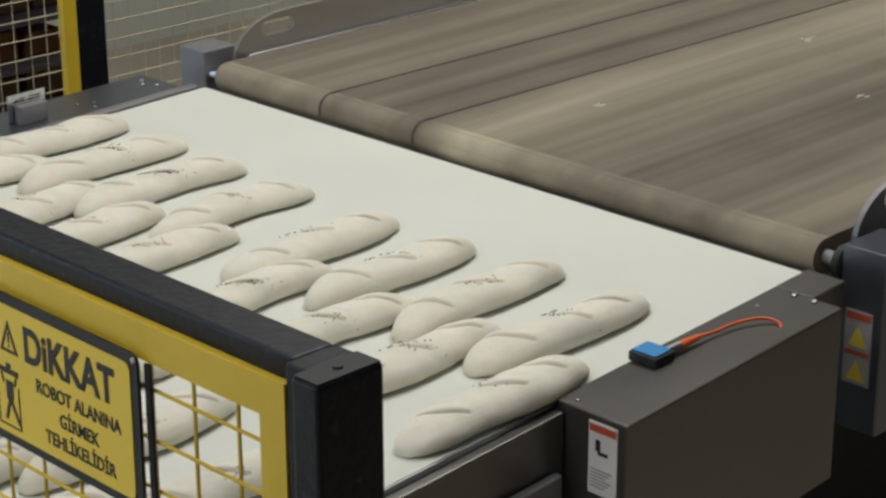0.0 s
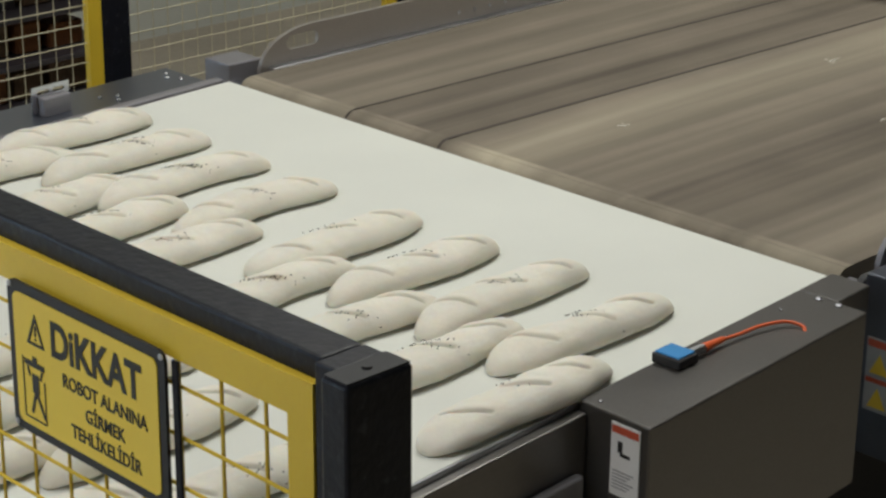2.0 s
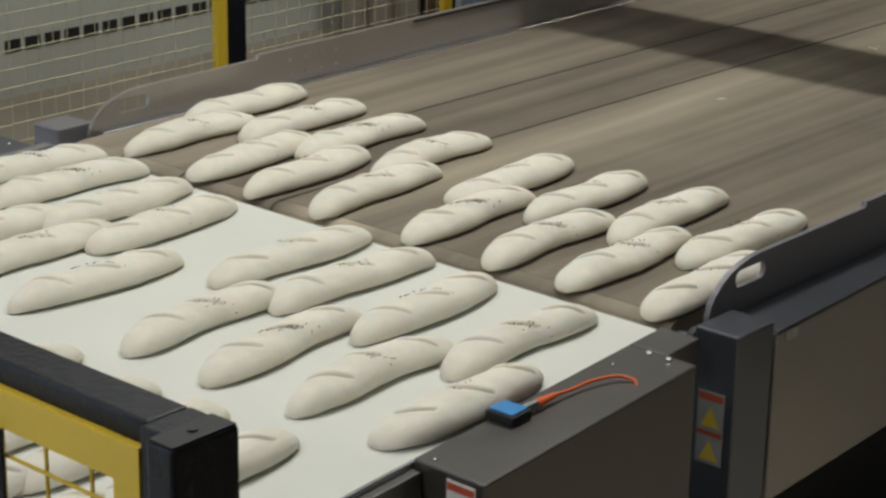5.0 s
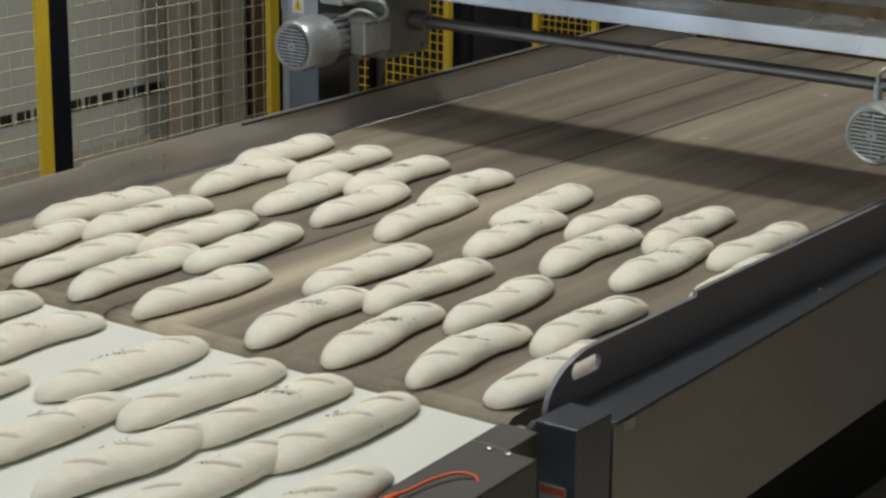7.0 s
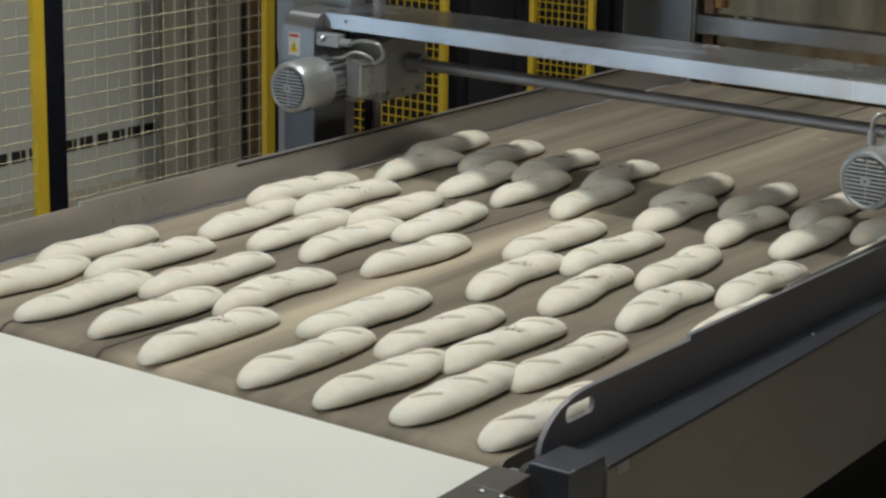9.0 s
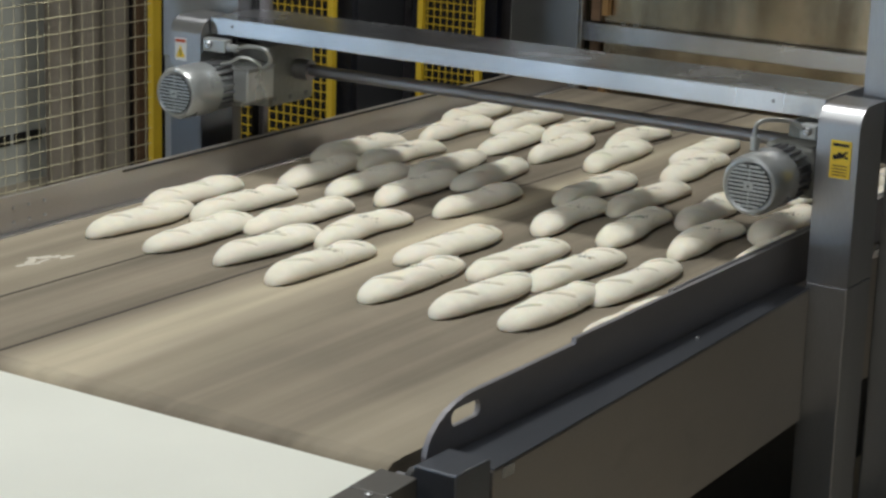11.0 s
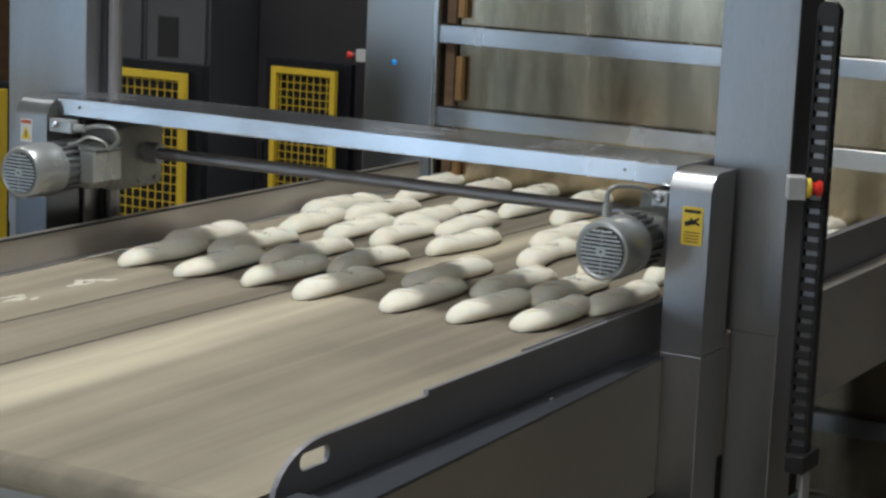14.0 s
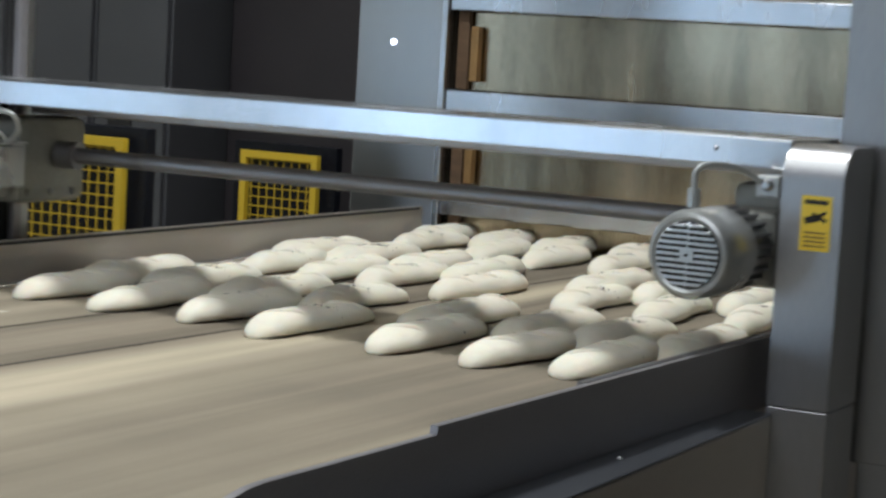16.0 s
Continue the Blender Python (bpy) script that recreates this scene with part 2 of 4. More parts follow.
def tube(bm, a, b, r0, r1=None, seg=20, caps=True):
    a, b = Vector(a), Vector(b)
    d = b - a
    m = Matrix.Translation((a + b) / 2) @ d.to_track_quat("Z", "Y").to_matrix().to_4x4()
    bmesh.ops.create_cone(bm, cap_ends=caps, segments=seg, radius1=r0, radius2=r0 if r1 is None else r1, depth=d.length, matrix=m)
    return bm


def lathe(bm, prof, origin, axis, seg=36):
    """Turns (distance along the axis, radius) pairs round the axis."""
    q = Vector(axis).to_track_quat("Z", "Y").to_matrix()
    rings = []
    for d, r in prof:
        rings.append([bm.verts.new(Vector(origin) + q @ Vector((r * math.cos(k * math.tau / seg), r * math.sin(k * math.tau / seg), d))) for k in range(seg)])
    for a, b in zip(rings, rings[1:]):
        for k in range(seg):
            bm.faces.new((a[k], a[(k + 1) % seg], b[(k + 1) % seg], b[k]))
    bm.faces.new(rings[0])
    bm.faces.new(rings[-1])
    return bm


def cut_plate(bm, outer, holes, place, thick):
    """A flat plate with holes: 2D outlines, placed by place(u, v) -> Vector, thickened along thick."""
    edges = []
    for loop in (outer, *holes):
        vs = [bm.verts.new(place(u, v)) for u, v in loop]
        edges += [bm.edges.new((vs[i], vs[(i + 1) % len(vs)])) for i in range(len(vs))]
    r = bmesh.ops.triangle_fill(bm, use_beauty=True, use_dissolve=False, edges=edges)
    faces = [g for g in r["geom"] if isinstance(g, bmesh.types.BMFace)]
    ext = bmesh.ops.extrude_face_region(bm, geom=faces)
    bmesh.ops.translate(bm, vec=thick, verts=[g for g in ext["geom"] if isinstance(g, bmesh.types.BMVert)])
    return bm


def rounded(u0, u1, v0, v1, r, n=6):
    pts = []
    for cu, cv, a in ((u1 - r, v0 + r, -90), (u1 - r, v1 - r, 0), (u0 + r, v1 - r, 90), (u0 + r, v0 + r, 180)):
        for k in range(n + 1):
            t = radians(a + 90 * k / n)
            pts.append((cu + r * math.cos(t), cv + r * math.sin(t)))
    return pts


def bent(bm, pts, r, seg=8, steps=10):
    """A cable through points (smoothed)."""
    p = [Vector(q) for q in pts]
    line = []
    for i in range(len(p) - 1):
        a, b, c, d = p[max(i - 1, 0)], p[i], p[i + 1], p[min(i + 2, len(p) - 1)]
        for k in range(steps):
            t = k / steps
            line.append(0.5 * ((2 * b) + (c - a) * t + (2 * a - 5 * b + 4 * c - d) * t * t + (3 * b - a - 3 * c + d) * t ** 3))
    line.append(p[-1])
    rings = []
    for i, q in enumerate(line):
        d = (line[min(i + 1, len(line) - 1)] - line[max(i - 1, 0)]).normalized()
        u = d.cross(Vector((0.13, 0.21, 0.97))).normalized()
        w = d.cross(u)
        rings.append([bm.verts.new(q + r * (math.cos(k * math.tau / seg) * u + math.sin(k * math.tau / seg) * w)) for k in range(seg)])
    for a, b in zip(rings, rings[1:]):
        for k in range(seg):
            bm.faces.new((a[k], a[(k + 1) % seg], b[(k + 1) % seg], b[k]))
    bm.faces.new(rings[0])
    bm.faces.new(rings[-1])
    return bm


def B():
    return bmesh.new()


def glyphs(text, size, bold):
    """The mesh of a text in the built-in font."""
    cu = bpy.data.curves.new("letter", "FONT")
    cu.body, cu.size, cu.extrude, cu.offset = text, size, 0.0006, bold
    ob = new("letter", cu)
    me = bpy.data.meshes.new_from_object(ob.evaluated_get(bpy.context.evaluated_depsgraph_get()))
    bpy.data.objects.remove(ob)
    return me, max((v.co.x for v in me.vertices), default=0.0)


def letters(text, size, m, mat, parent, align="LEFT", squeeze=1.0, bold=0.0):
    """Writes a line, a part for each letter."""
    start = -glyphs(text, size, bold)[1] / 2 if align == "CENTER" else 0.0
    for i, ch in enumerate(text):
        if ch == " ":
            continue
        me, w = glyphs(ch, size, bold)
        me.materials.clear()
        me.materials.append(M[mat])
        ob = new("letter", me)
        ob.parent = parent
        ob.matrix_basis = m @ Matrix.Diagonal((squeeze, 1, 1, 1)) @ Matrix.Translation((start + glyphs(text[:i + 1], size, bold)[1] - w, 0, 0))


# ---- setting ----
solo("floor", box(B(), -12, 12, -12, 14, -0.1, 0), "floor", "beige concrete factory floor, worn and dusty", "floor", "structure")
solo("ceiling", box(B(), -12, 12, -12, 14, 5.6, 5.75), "ceiling", "grey factory ceiling", "ceiling", "structure")
b = box(B(), -3.55, -3.36, -2.2, 14, 0, 5.6)
for ya, yb in ((-12, -10.4), (-8.2, -7.0), (-4.6, -2.95)):
    box(b, -3.55, -3.36, ya, yb, 0, 5.6)
for ya, yb in ((-10.4, -8.2), (-7.0, -4.6), (-2.95, -2.2)):
    box(b, -3.55, -3.36, ya, yb, 2.6, 5.6)
solo("wall_west", b, "wall", "pale grey-green insulated panel wall with open loading doors", "wall", "structure")
solo("backdrop", box(B(), -4.30, -4.25, -13, -1.0, 0, 4.0), "daylight", "bright overcast daylight outside the loading doors", "backdrop", "structure")
solo("wall_north", box(B(), -3.36, 12, 8.0, 8.2, 0, 5.6), "dark_wall", "dark wall behind the ovens", "wall", "structure")
solo("wall_east", box(B(), 11.8, 12, -12, 8.0, 0, 5.6), "wall", "pale panel wall of the hall", "wall", "structure")
solo("wall_south", box(B(), -3.36, 11.8, -12, -11.8, 0, 5.6), "wall", "pale panel wall of the hall", "wall", "structure")

# vent slots low in the west wall
vent = thing("wall_vent", "row of black vent slots low in the pale wall", "vent", at=(-3.36, 3.55, 0.225))
for k in range(26):
    part("slot", box(B(), 0, 0.008, -1.2 + k * 0.11, -1.2 + k * 0.11 + 0.085, -0.025, 0.03, 0.002, 1), "rubber", vent)

# ---- near fence with the sign ----
FY = -2.0


def near_fence():
    f = thing("safety_fence", "black fence frame holding a yellow wire mesh panel", "fence", at=(0, FY, 0))
    x1 = 2.69
    part("post", box(B(), x1 - 0.036, x1, -0.030, 0.05, 0.0, BELT + 0.686, 0.004), "black", f, "black painted end post")
    part("hinge_post", box(B(), 2.6245, x1 - 0.0365, -0.011, 0.050, 0.0, BELT + 0.685, 0.003), "black", f)
    part("post_cap", box(B(), x1 - 0.034, x1 - 0.002, -0.028, 0.048, BELT + 0.686, BELT + 0.688, 0.001), "rubber", f)
    part("cap_screw", tube(B(), (x1 - 0.018, 0.010, BELT + 0.688), (x1 - 0.018, 0.010, BELT + 0.690), 0.005, seg=14), "rubber", f)
    part("post", box(B(), 0.20, 0.246, 0.0, 0.05, 0.0, BELT + 0.686, 0.004), "black", f)
    part("top_rail", box(B(), 0.247, 2.6235, -0.0015, 0.05, BELT + 0.640, BELT + 0.685, 0.004), "black", f, "black painted top rail with scuffed edge")
    part("bottom_rail", box(B(), 0.247, x1 - 0.048, 0.004, 0.05, 0.10, 0.145, 0.004), "black", f)
    xa, xb, z0, z1 = 0.26, 2.6235, 0.16, BELT + 0.662
    b = B()
    cut_plate(b, [(xa, z0), (xb, z0), (xb, z1), (xa, z1)], [[(xa + 0.036, z0 + 0.04), (xb - 0.036, z0 + 0.04), (xb - 0.036, z1 - 0.04), (xa + 0.036, z1 - 0.04)]],
              lambda u, v: Vector((u, -0.012, v)), Vector((0, 0.010, 0)))
    part("panel_frame", b, "yellow", f, "flat yellow panel frame")
    b = B()
    x = xb - 0.076
    while x > xa + 0.03:
        tube(b, (x, -0.004, z0 + 0.02), (x, -0.004, z1 - 0.02), 0.0022, seg=6)
        x -= 0.0665
    z = z1 - 0.04 - 0.030
    while z > z0 + 0.03:
        tube(b, (xa + 0.02, -0.0075, z), (xb - 0.02, -0.0075, z), 0.0022, seg=6)
        z -= 0.055
    part("wire_mesh", b, "yellow", f, "yellow welded wire mesh", kind="stuff")
    # black strip that draws the sign's shadow and backing on the mesh
    part("sign_shadow_strip", box(B(), 2.418, 2.428, -0.016, -0.0125, BELT + 0.20, BELT + 0.622, 0.001, 1), "black", f, "black strip for the sign's shadow and backing edge")
    # the warning plate hangs on the mesh
    s = thing("warning_sign", "yellow warning plate with black lettering and dark frame", "sign", at=(2.279, FY - 0.022, BELT + 0.545))
    s.rotation_euler = (0, radians(0.4), 0)
    W, H = 0.272, 0.172
    b = B()
    cut_plate(b, rounded(-W / 2, W / 2, -H / 2, H / 2, 0.012), [], lambda u, v: Vector((u, 0, v)), Vector((0, 0.004, 0)))
    part("backing", b, "rubber", s, "dark backing plate")
    b = B()
    cut_plate(b, rounded(-W / 2 + 0.011, W / 2 - 0.011, -H / 2 + 0.011, H / 2 - 0.011, 0.010), [], lambda u, v: Vector((u, -0.0012, v)), Vector((0, 0.0011, 0)))
    part("face", b, "sign", s, "yellow sign face")
    up = lambda x, z: pose(x, -0.0014, z, 90, 0, 0)
    letters("DiKKAT", 0.054, up(-0.058, 0.022), "ink", s, squeeze=0.82, bold=0.0016)
    for text, z in (("ROBOT ALANINA", -0.008), ("GİRMEK", -0.035), ("TEHLİKELİDİR", -0.061)):
        letters(text, 0.0212, up(0.034, z), "ink", s, "CENTER", 0.86, 0.0003)
    # warning triangle
    t = [(-0.101, 0.022), (-0.069, 0.022), (-0.085, 0.058)]
    ti = [(-0.096, 0.025), (-0.074, 0.025), (-0.085, 0.050)]
    b = B()
    cut_plate(b, t, [ti], lambda u, v: Vector((u, -0.0020, v)), Vector((0, 0.0008, 0)))
    part("triangle", b, "ink", s)
    b = B()
    box(b, -0.0862, -0.0838, -0.002, -0.0012, 0.033, 0.044)
    box(b, -0.0862, -0.0838, -0.002, -0.0012, 0.028, 0.0305)
    part("exclamation_mark", b, "ink", s)
    # plain pictogram: frame, bar and slanted strokes
    b = B()
    for q in ((-0.112, -0.1105, -0.064, 0.004), (-0.112, -0.072, -0.066, -0.0645), (-0.0735, -0.072, -0.066, -0.016), (-0.108, -0.072, -0.004, 0.002), (-0.093, -0.085, 0.002, 0.008), (-0.095, -0.083, -0.034, -0.012)):
        box(b, q[0], q[1], -0.002, -0.0012, q[2], q[3])
    part("pictogram", b, "ink", s)
    b = B()
    for (u0, v0, u1, v1, w) in ((-0.099, -0.016, -0.103, -0.005, 0.003), (-0.080, -0.016, -0.076, -0.005, 0.003), (-0.088, -0.034, -0.074, -0.060, 0.004), (-0.090, -0.034, -0.098, -0.058, 0.004)):
        d = Vector((u1 - u0, 0, v1 - v0)).normalized()
        nrm = Vector((-d.z, 0, d.x)) * w / 2
        a, c = Vector((u0, -0.002, v0)), Vector((u1, -0.002, v1))
        bm_quad(b, a + nrm, c + nrm, c - nrm, a - nrm)
    part("pictogram_strokes", b, "ink", s)
    for u, v in ((-W / 2 + 0.005, H / 2 - 0.006), (W / 2 - 0.005, H / 2 - 0.006), (-W / 2 + 0.005, -H / 2 + 0.006), (W / 2 - 0.005, -H / 2 + 0.006)):
        part("rivet", lathe(B(), [(0, 0.0035), (0.001, 0.0035), (0.002, 0.002)], (u, 0, v), (0, -1, 0), 10), "steel", s)


def bm_quad(b, *p):
    vs = [b.verts.new(q) for q in p]
    f = b.faces.new(vs)
    r = bmesh.ops.extrude_face_region(b, geom=[f])
    bmesh.ops.translate(b, vec=(0, 0.0008, 0), verts=[g for g in r["geom"] if isinstance(g, bmesh.types.BMVert)])
    return f


near_fence()

# ---- far fence along the conveyors ----
FX = -0.80
FTOP = BELT + 0.675


def mesh_panel(parent, place, u0, u1, z0, z1, rim, cell, wire, frame_mat="yellow"):
    """A framed wire panel; place(u, z, off) gives a point."""
    a, c = place(0, 0, 0), place(0, 0, 1)
    b = B()
    cut_plate(b, [(u0, z0), (u1, z0), (u1, z1), (u0, z1)], [[(u0 + rim, z0 + rim), (u1 - rim, z0 + rim), (u1 - rim, z1 - rim), (u0 + rim, z1 - rim)]],
              lambda u, v: place(u, v, 0), (c - a) * 0.025)
    part("panel_frame", b, frame_mat, parent)
    b = B()
    u = u0 + rim + cell * 0.6
    while u < u1 - rim:
        tube(b, place(u, z0, 0.010), place(u, z1, 0.010), wire, seg=5)
        u += cell
    z = z0 + rim + cell * 0.6
    while z < z1 - rim:
        tube(b, place(u0, z, 0.015), place(u1, z, 0.015), wire, seg=5)
        z += cell
    part("wire_mesh", b, "yellow", parent, "yellow wire mesh", kind="stuff")


def far_fence():
    f = thing("safety_fence", "yellow framed wire mesh fence with black posts along the conveyor", "fence", at=(FX, 0, 0))
    for y0, y1 in ((0.145, 0.243), (1.262, 1.346), (2.332, 2.392), (-1.00, -0.92)):
        part("post", box(B(), -0.03, 0.03, y0, y1, 0, FTOP + 0.02, 0.004), "black", f, "black square post")
    pl = lambda u, z, off: Vector((0.012 + off, u, z))
    for u0, u1 in ((-0.918, 0.143), (0.245, 1.260), (1.348, 2.330)):
        part("stile", box(B(), 0.012, 0.037, u1 - 0.046, u1, 0.10, FTOP, 0.003), "yellow", f, "yellow panel stile")
        part("panel_rail", box(B(), 0.012, 0.037, u0, u1 - 0.0465, FTOP - 0.046, FTOP, 0.003), "yellow", f)
        part("panel_rail", box(B(), 0.012, 0.037, u0, u1 - 0.0465, 0.10, 0.146, 0.003), "yellow", f)
        b = B()
        u = u0 + 0.03
        while u < u1 - 0.05:
            tube(b, pl(u, 0.12, 0.010), pl(u, FTOP - 0.02, 0.010), 0.0014, seg=5)
            u += 0.052
        z = 0.17
        while z < FTOP - 0.05:
            tube(b, pl(u0, z, 0.014), pl(u1 - 0.02, z, 0.014), 0.0018, seg=5)
            z += 0.054
        part("wire_mesh", b, "wire", f, "pale yellow wire mesh", kind="stuff")


far_fence()

# strip curtain, dark doorway and shelves beyond the far fence


def beyond():
    c = thing("strip_curtain", "grey plastic strip curtain hanging before the pale wall", "curtain", at=(-3.0, 0, 0))
    for k in range(6):
        b = B()
        y = 4.08 + 0.098 * k
        n = 6
        lo, hi = [], []
        for i in range(n + 1):
            u = i / n
            p = (0.02 * math.sin(u * math.pi) * (1 if k % 2 else -1), y + u * 0.104)
            lo.append(b.verts.new((p[0], p[1], 0.06)))
            hi.append(b.verts.new((p[0], p[1], 3.0)))
        for i in range(n):
            b.faces.new((lo[i], lo[i + 1], hi[i + 1], hi[i]))
        r = bmesh.ops.extrude_face_region(b, geom=b.faces[:])
        bmesh.ops.translate(b, vec=(-0.004, 0, 0), verts=[g for g in r["geom"] if isinstance(g, bmesh.types.BMVert)])
        part("strip", b, "curtain", c, smooth=True)
    part("bottom_track", box(B(), -0.03, 0.03, 4.06, 4.68, 0.0, 0.058, 0.003), "plate", c)
    part("hanging_rail", box(B(), -0.03, 0.03, 4.0, 4.75, 3.0, 3.06, 0.005), "plate", c)
    d = thing("dark_door", "dark brown door leaf beside the strip curtain", "door", at=(-2.95, 4.69, 0))
    part("leaf", box(B(), -0.04, 0, 0, 0.75, 0.02, 2.3, 0.004), "brown", d)
    part("rail", box(B(), 0.001, 0.012, 0.05, 0.70, 1.0, 1.08, 0.003), "brown", d)
    # rack and crate colours are darkened in place of the shade between shelves
    s = thing("storage_rack", "rack with orange-brown crates on its shelves, colours darkened for the shade inside", "rack", at=(-2.3, 0.35, 0))
    for y in (-0.1, 0.86):
        for x in (-0.5, 0.0):
            part("upright", box(B(), x, x + 0.05, y, y + 0.05, 0, 2.1, 0.003), "dark_wall", s)
    random.seed(4)
    for k in range(7):
        z = 0.18 + 0.17 * k
        part("shelf", box(B(), -0.5, 0.055, -0.1, 0.92, z, z + 0.02, 0.003), "dark_wall", s)
    for k in range(7):
        z = 0.18 + 0.17 * k
        y = 0.01
        while y < 0.76:
            w = random.uniform(0.10, 0.2)
            cr = tagged(new("crate", finish(box(B(), 0, 0.40, 0, min(w, 0.84 - y), 0, random.uniform(0.08, 0.13), 0.008), "crate", random.choice(("crate", "brown", "brown", "crate", "dark_wall")))), "worn crate standing on the rack shelf", "crate", "crates on the rack")
            cr.location = (-2.76, 0.35 + y, z + 0.0205)
            y += w + 0.03


beyond()

# ---- white infeed conveyor ----


def infeed():
    c = thing("infeed_conveyor", "steel infeed conveyor with a white canvas belt", "conveyor", at=(0, 0, BELT))
    # belt: one loop round two rollers
    b = B()
    r, y0, y1 = 0.022, -3.1, -0.028
    prof = [(y0, 0), (-2, 0), (-1, 0), (y1, 0)]
    for k in range(1, 10):
        a = radians(90 - 20 * k)
        prof.append((y1 + r * math.cos(a), -r + r * math.sin(a)))
    prof += [(y0, -2 * r)]
    ring = [[b.verts.new((x, y, z)) for y, z in prof] for x in (0.0, 1.8)]
    n = len(prof)
    for k in range(n):
        b.faces.new((ring[0][k], ring[0][(k + 1) % n], ring[1][(k + 1) % n], ring[1][k]))
    b.faces.new(ring[0])
    b.faces.new(ring[1])
    part("belt", b, "white_belt", c, "white canvas belt, dusted with flour", smooth=True)
    part("drive_roller", tube(B(), (-0.03, -3.12, -0.03), (1.83, -3.12, -0.03), 0.03), "steel", c)
    part("bed", box(B(), 0.02, 1.78, -3.0, -0.08, -0.10, -0.05, 0.004), "sheet", c)
    # near side: narrow rail, then the boxed drive housing
    part("side_rail", box(B(), 1.806, 1.812, -3.15, -0.035, -0.05, 0.004, 0.001, 1), "steel", c, "thin brushed steel edge rail")
    part("side_wall", box(B(), 1.8135, 1.835, -3.15, -0.803, -0.20, -0.004, 0.003), "dark_sheet", c, "steel side wall in a dimmed colour")
    part("lower_rail", box(B(), 1.838, 1.856, -3.15, -0.83, -0.30, -0.10, 0.004), "plate", c)
    h = part("drive_housing", box(B(), 1.8135, 1.966, -0.80, -0.145, -0.33, 0.012, 0.004), "dark_sheet", c, "boxed grey steel drive housing")
    part("housing_lip", box(B(), 1.8135, 1.90, -0.143, -0.03, -0.05, 0.012, 0.003), "dark_sheet", c)
    for x, y in ((1.868, -0.16), (1.912, -0.16)):
        part("bolt", lathe(B(), [(0, 0.008), (0.003, 0.008), (0.006, 0.004)], (x, y, 0.012), (0, 0, 1), 10), "bright", c)
    for y in (-0.25, -0.42, -0.78):
        part("bolt", lathe(B(), [(0, 0.004), (0.002, 0.004), (0.0035, 0.002)], (1.845, y, 0.012), (0, 0, 1), 10), "bright", c)
    # label on the housing's front
    lab = part("safety_label", box(B(), 1.8880, 1.9480, -0.8025, -0.8005, -0.128, 0.0), "label", c, "white safety label with red header")
    part("header", box(B(), 1.8900, 1.9460, -0.8035, -0.803, -0.017, -0.004), "label_red", lab)
    part("mark", box(B(), 1.9030, 1.9130, -0.8035, -0.803, -0.05, -0.03), "ink", lab)
    part("mark", box(B(), 1.9080, 1.9290, -0.8035, -0.803, -0.056, -0.05), "ink", lab)
    for k in range(6):
        part("text_bar", box(B(), 1.8930, 1.9380 - 0.007 * (k % 3), -0.8035, -0.803, -0.085 - 0.006 * k, -0.0825 - 0.006 * k), "label_grey", lab)
    # far side
    part("side_rail", box(B(), -0.038, -0.006, -3.15, -0.035, -0.12, 0.006, 0.003), "plate", c)
    part("far_deck", box(B(), -0.21, -0.040, -3.1, -0.06, -0.03, 0.0, 0.003), "navy", c, "dark steel deck plate along the belt")
    for x, y in ((-0.16, -0.10), (-0.13, -0.12), (-0.10, -0.10), (-0.10, -0.30), (-0.07, -0.32), (-0.12, -0.34), (-0.08, -0.7), (-0.15, -0.9)):
        part("bolt", lathe(B(), [(0, 0.006), (0.003, 0.006), (0.005, 0.003)], (x, y, 0.0), (0, 0, 1), 10), "bright", c)
    clip = part("sensor_bracket", box(B(), -0.11, -0.085, -0.53, -0.450, 0.0, 0.045, 0.003), "plate", c, "bent steel sensor bracket")
    part("bracket_plate", cut_plate(B(), [(-0.545, 0.0), (-0.437, 0.0), (-0.437, 0.068), (-0.545, 0.068)], [rounded(-0.53, -0.495, 0.048, 0.058, 0.004), rounded(-0.485, -0.45, 0.048, 0.058, 0.004)],
                                   lambda u, v: Vector((-0.116, u, v)), Vector((0.004, 0, 0))), "bright", clip)
    # legs
    for x in (0.06, 1.72):
        for y in (-2.9, -1.6, -0.35):
            part("leg", box(B(), x - 0.03, x + 0.03, y - 0.03, y + 0.03, -BELT, -0.102, 0.004), "plate", c)
    part("cross_member", box(B(), 0.09, 1.69, -0.37, -0.33, -0.6, -0.54, 0.003), "plate", c)
    # the infeed runs slightly askew to the loader
    for o in c.children_recursive:
        o.data.transform(Matrix(((1, -0.072, 0, 0), (0, 1, 0, 0), (0, 0, 1, 0), (0, 0, 0, 1))))
    # optical sensor with its cable, bolted to the housing
    s = thing("optical_sensor", "small blue and black sensor with an orange cable on the housing", "sensor", at=(1.882, -0.572, BELT + 0.012))
    s.rotation_euler = (0, 0, radians(2))
    part("body", box(B(), -0.030, 0.030, -0.025, 0.028, 0, 0.018, 0.003), "rubber", s)
    part("cover", box(B(), -0.026, 0.026, -0.021, 0.024, 0.0181, 0.022, 0.002), "blue", s, "blue plastic cover")
    part("plug", tube(B(), (0.012, 0.028, 0.012), (0.014, 0.062, 0.012), 0.008), "steel", s)
    part("plug_sleeve", tube(B(), (0.014, 0.062, 0.012), (0.016, 0.115, 0.013), 0.0085, 0.005), "orange", s)
    part("cable", bent(B(), [(0.016, 0.112, 0.013), (0.019, 0.16, 0.010), (0.024, 0.21, 0.011), (0.042, 0.262, 0.010), (0.068, 0.278, 0.005), (0.079, 0.272, -0.002)], 0.0032), "orange", s, "orange cable", True)
    return c


infeed()

# ---- lifting loader conveyor ----


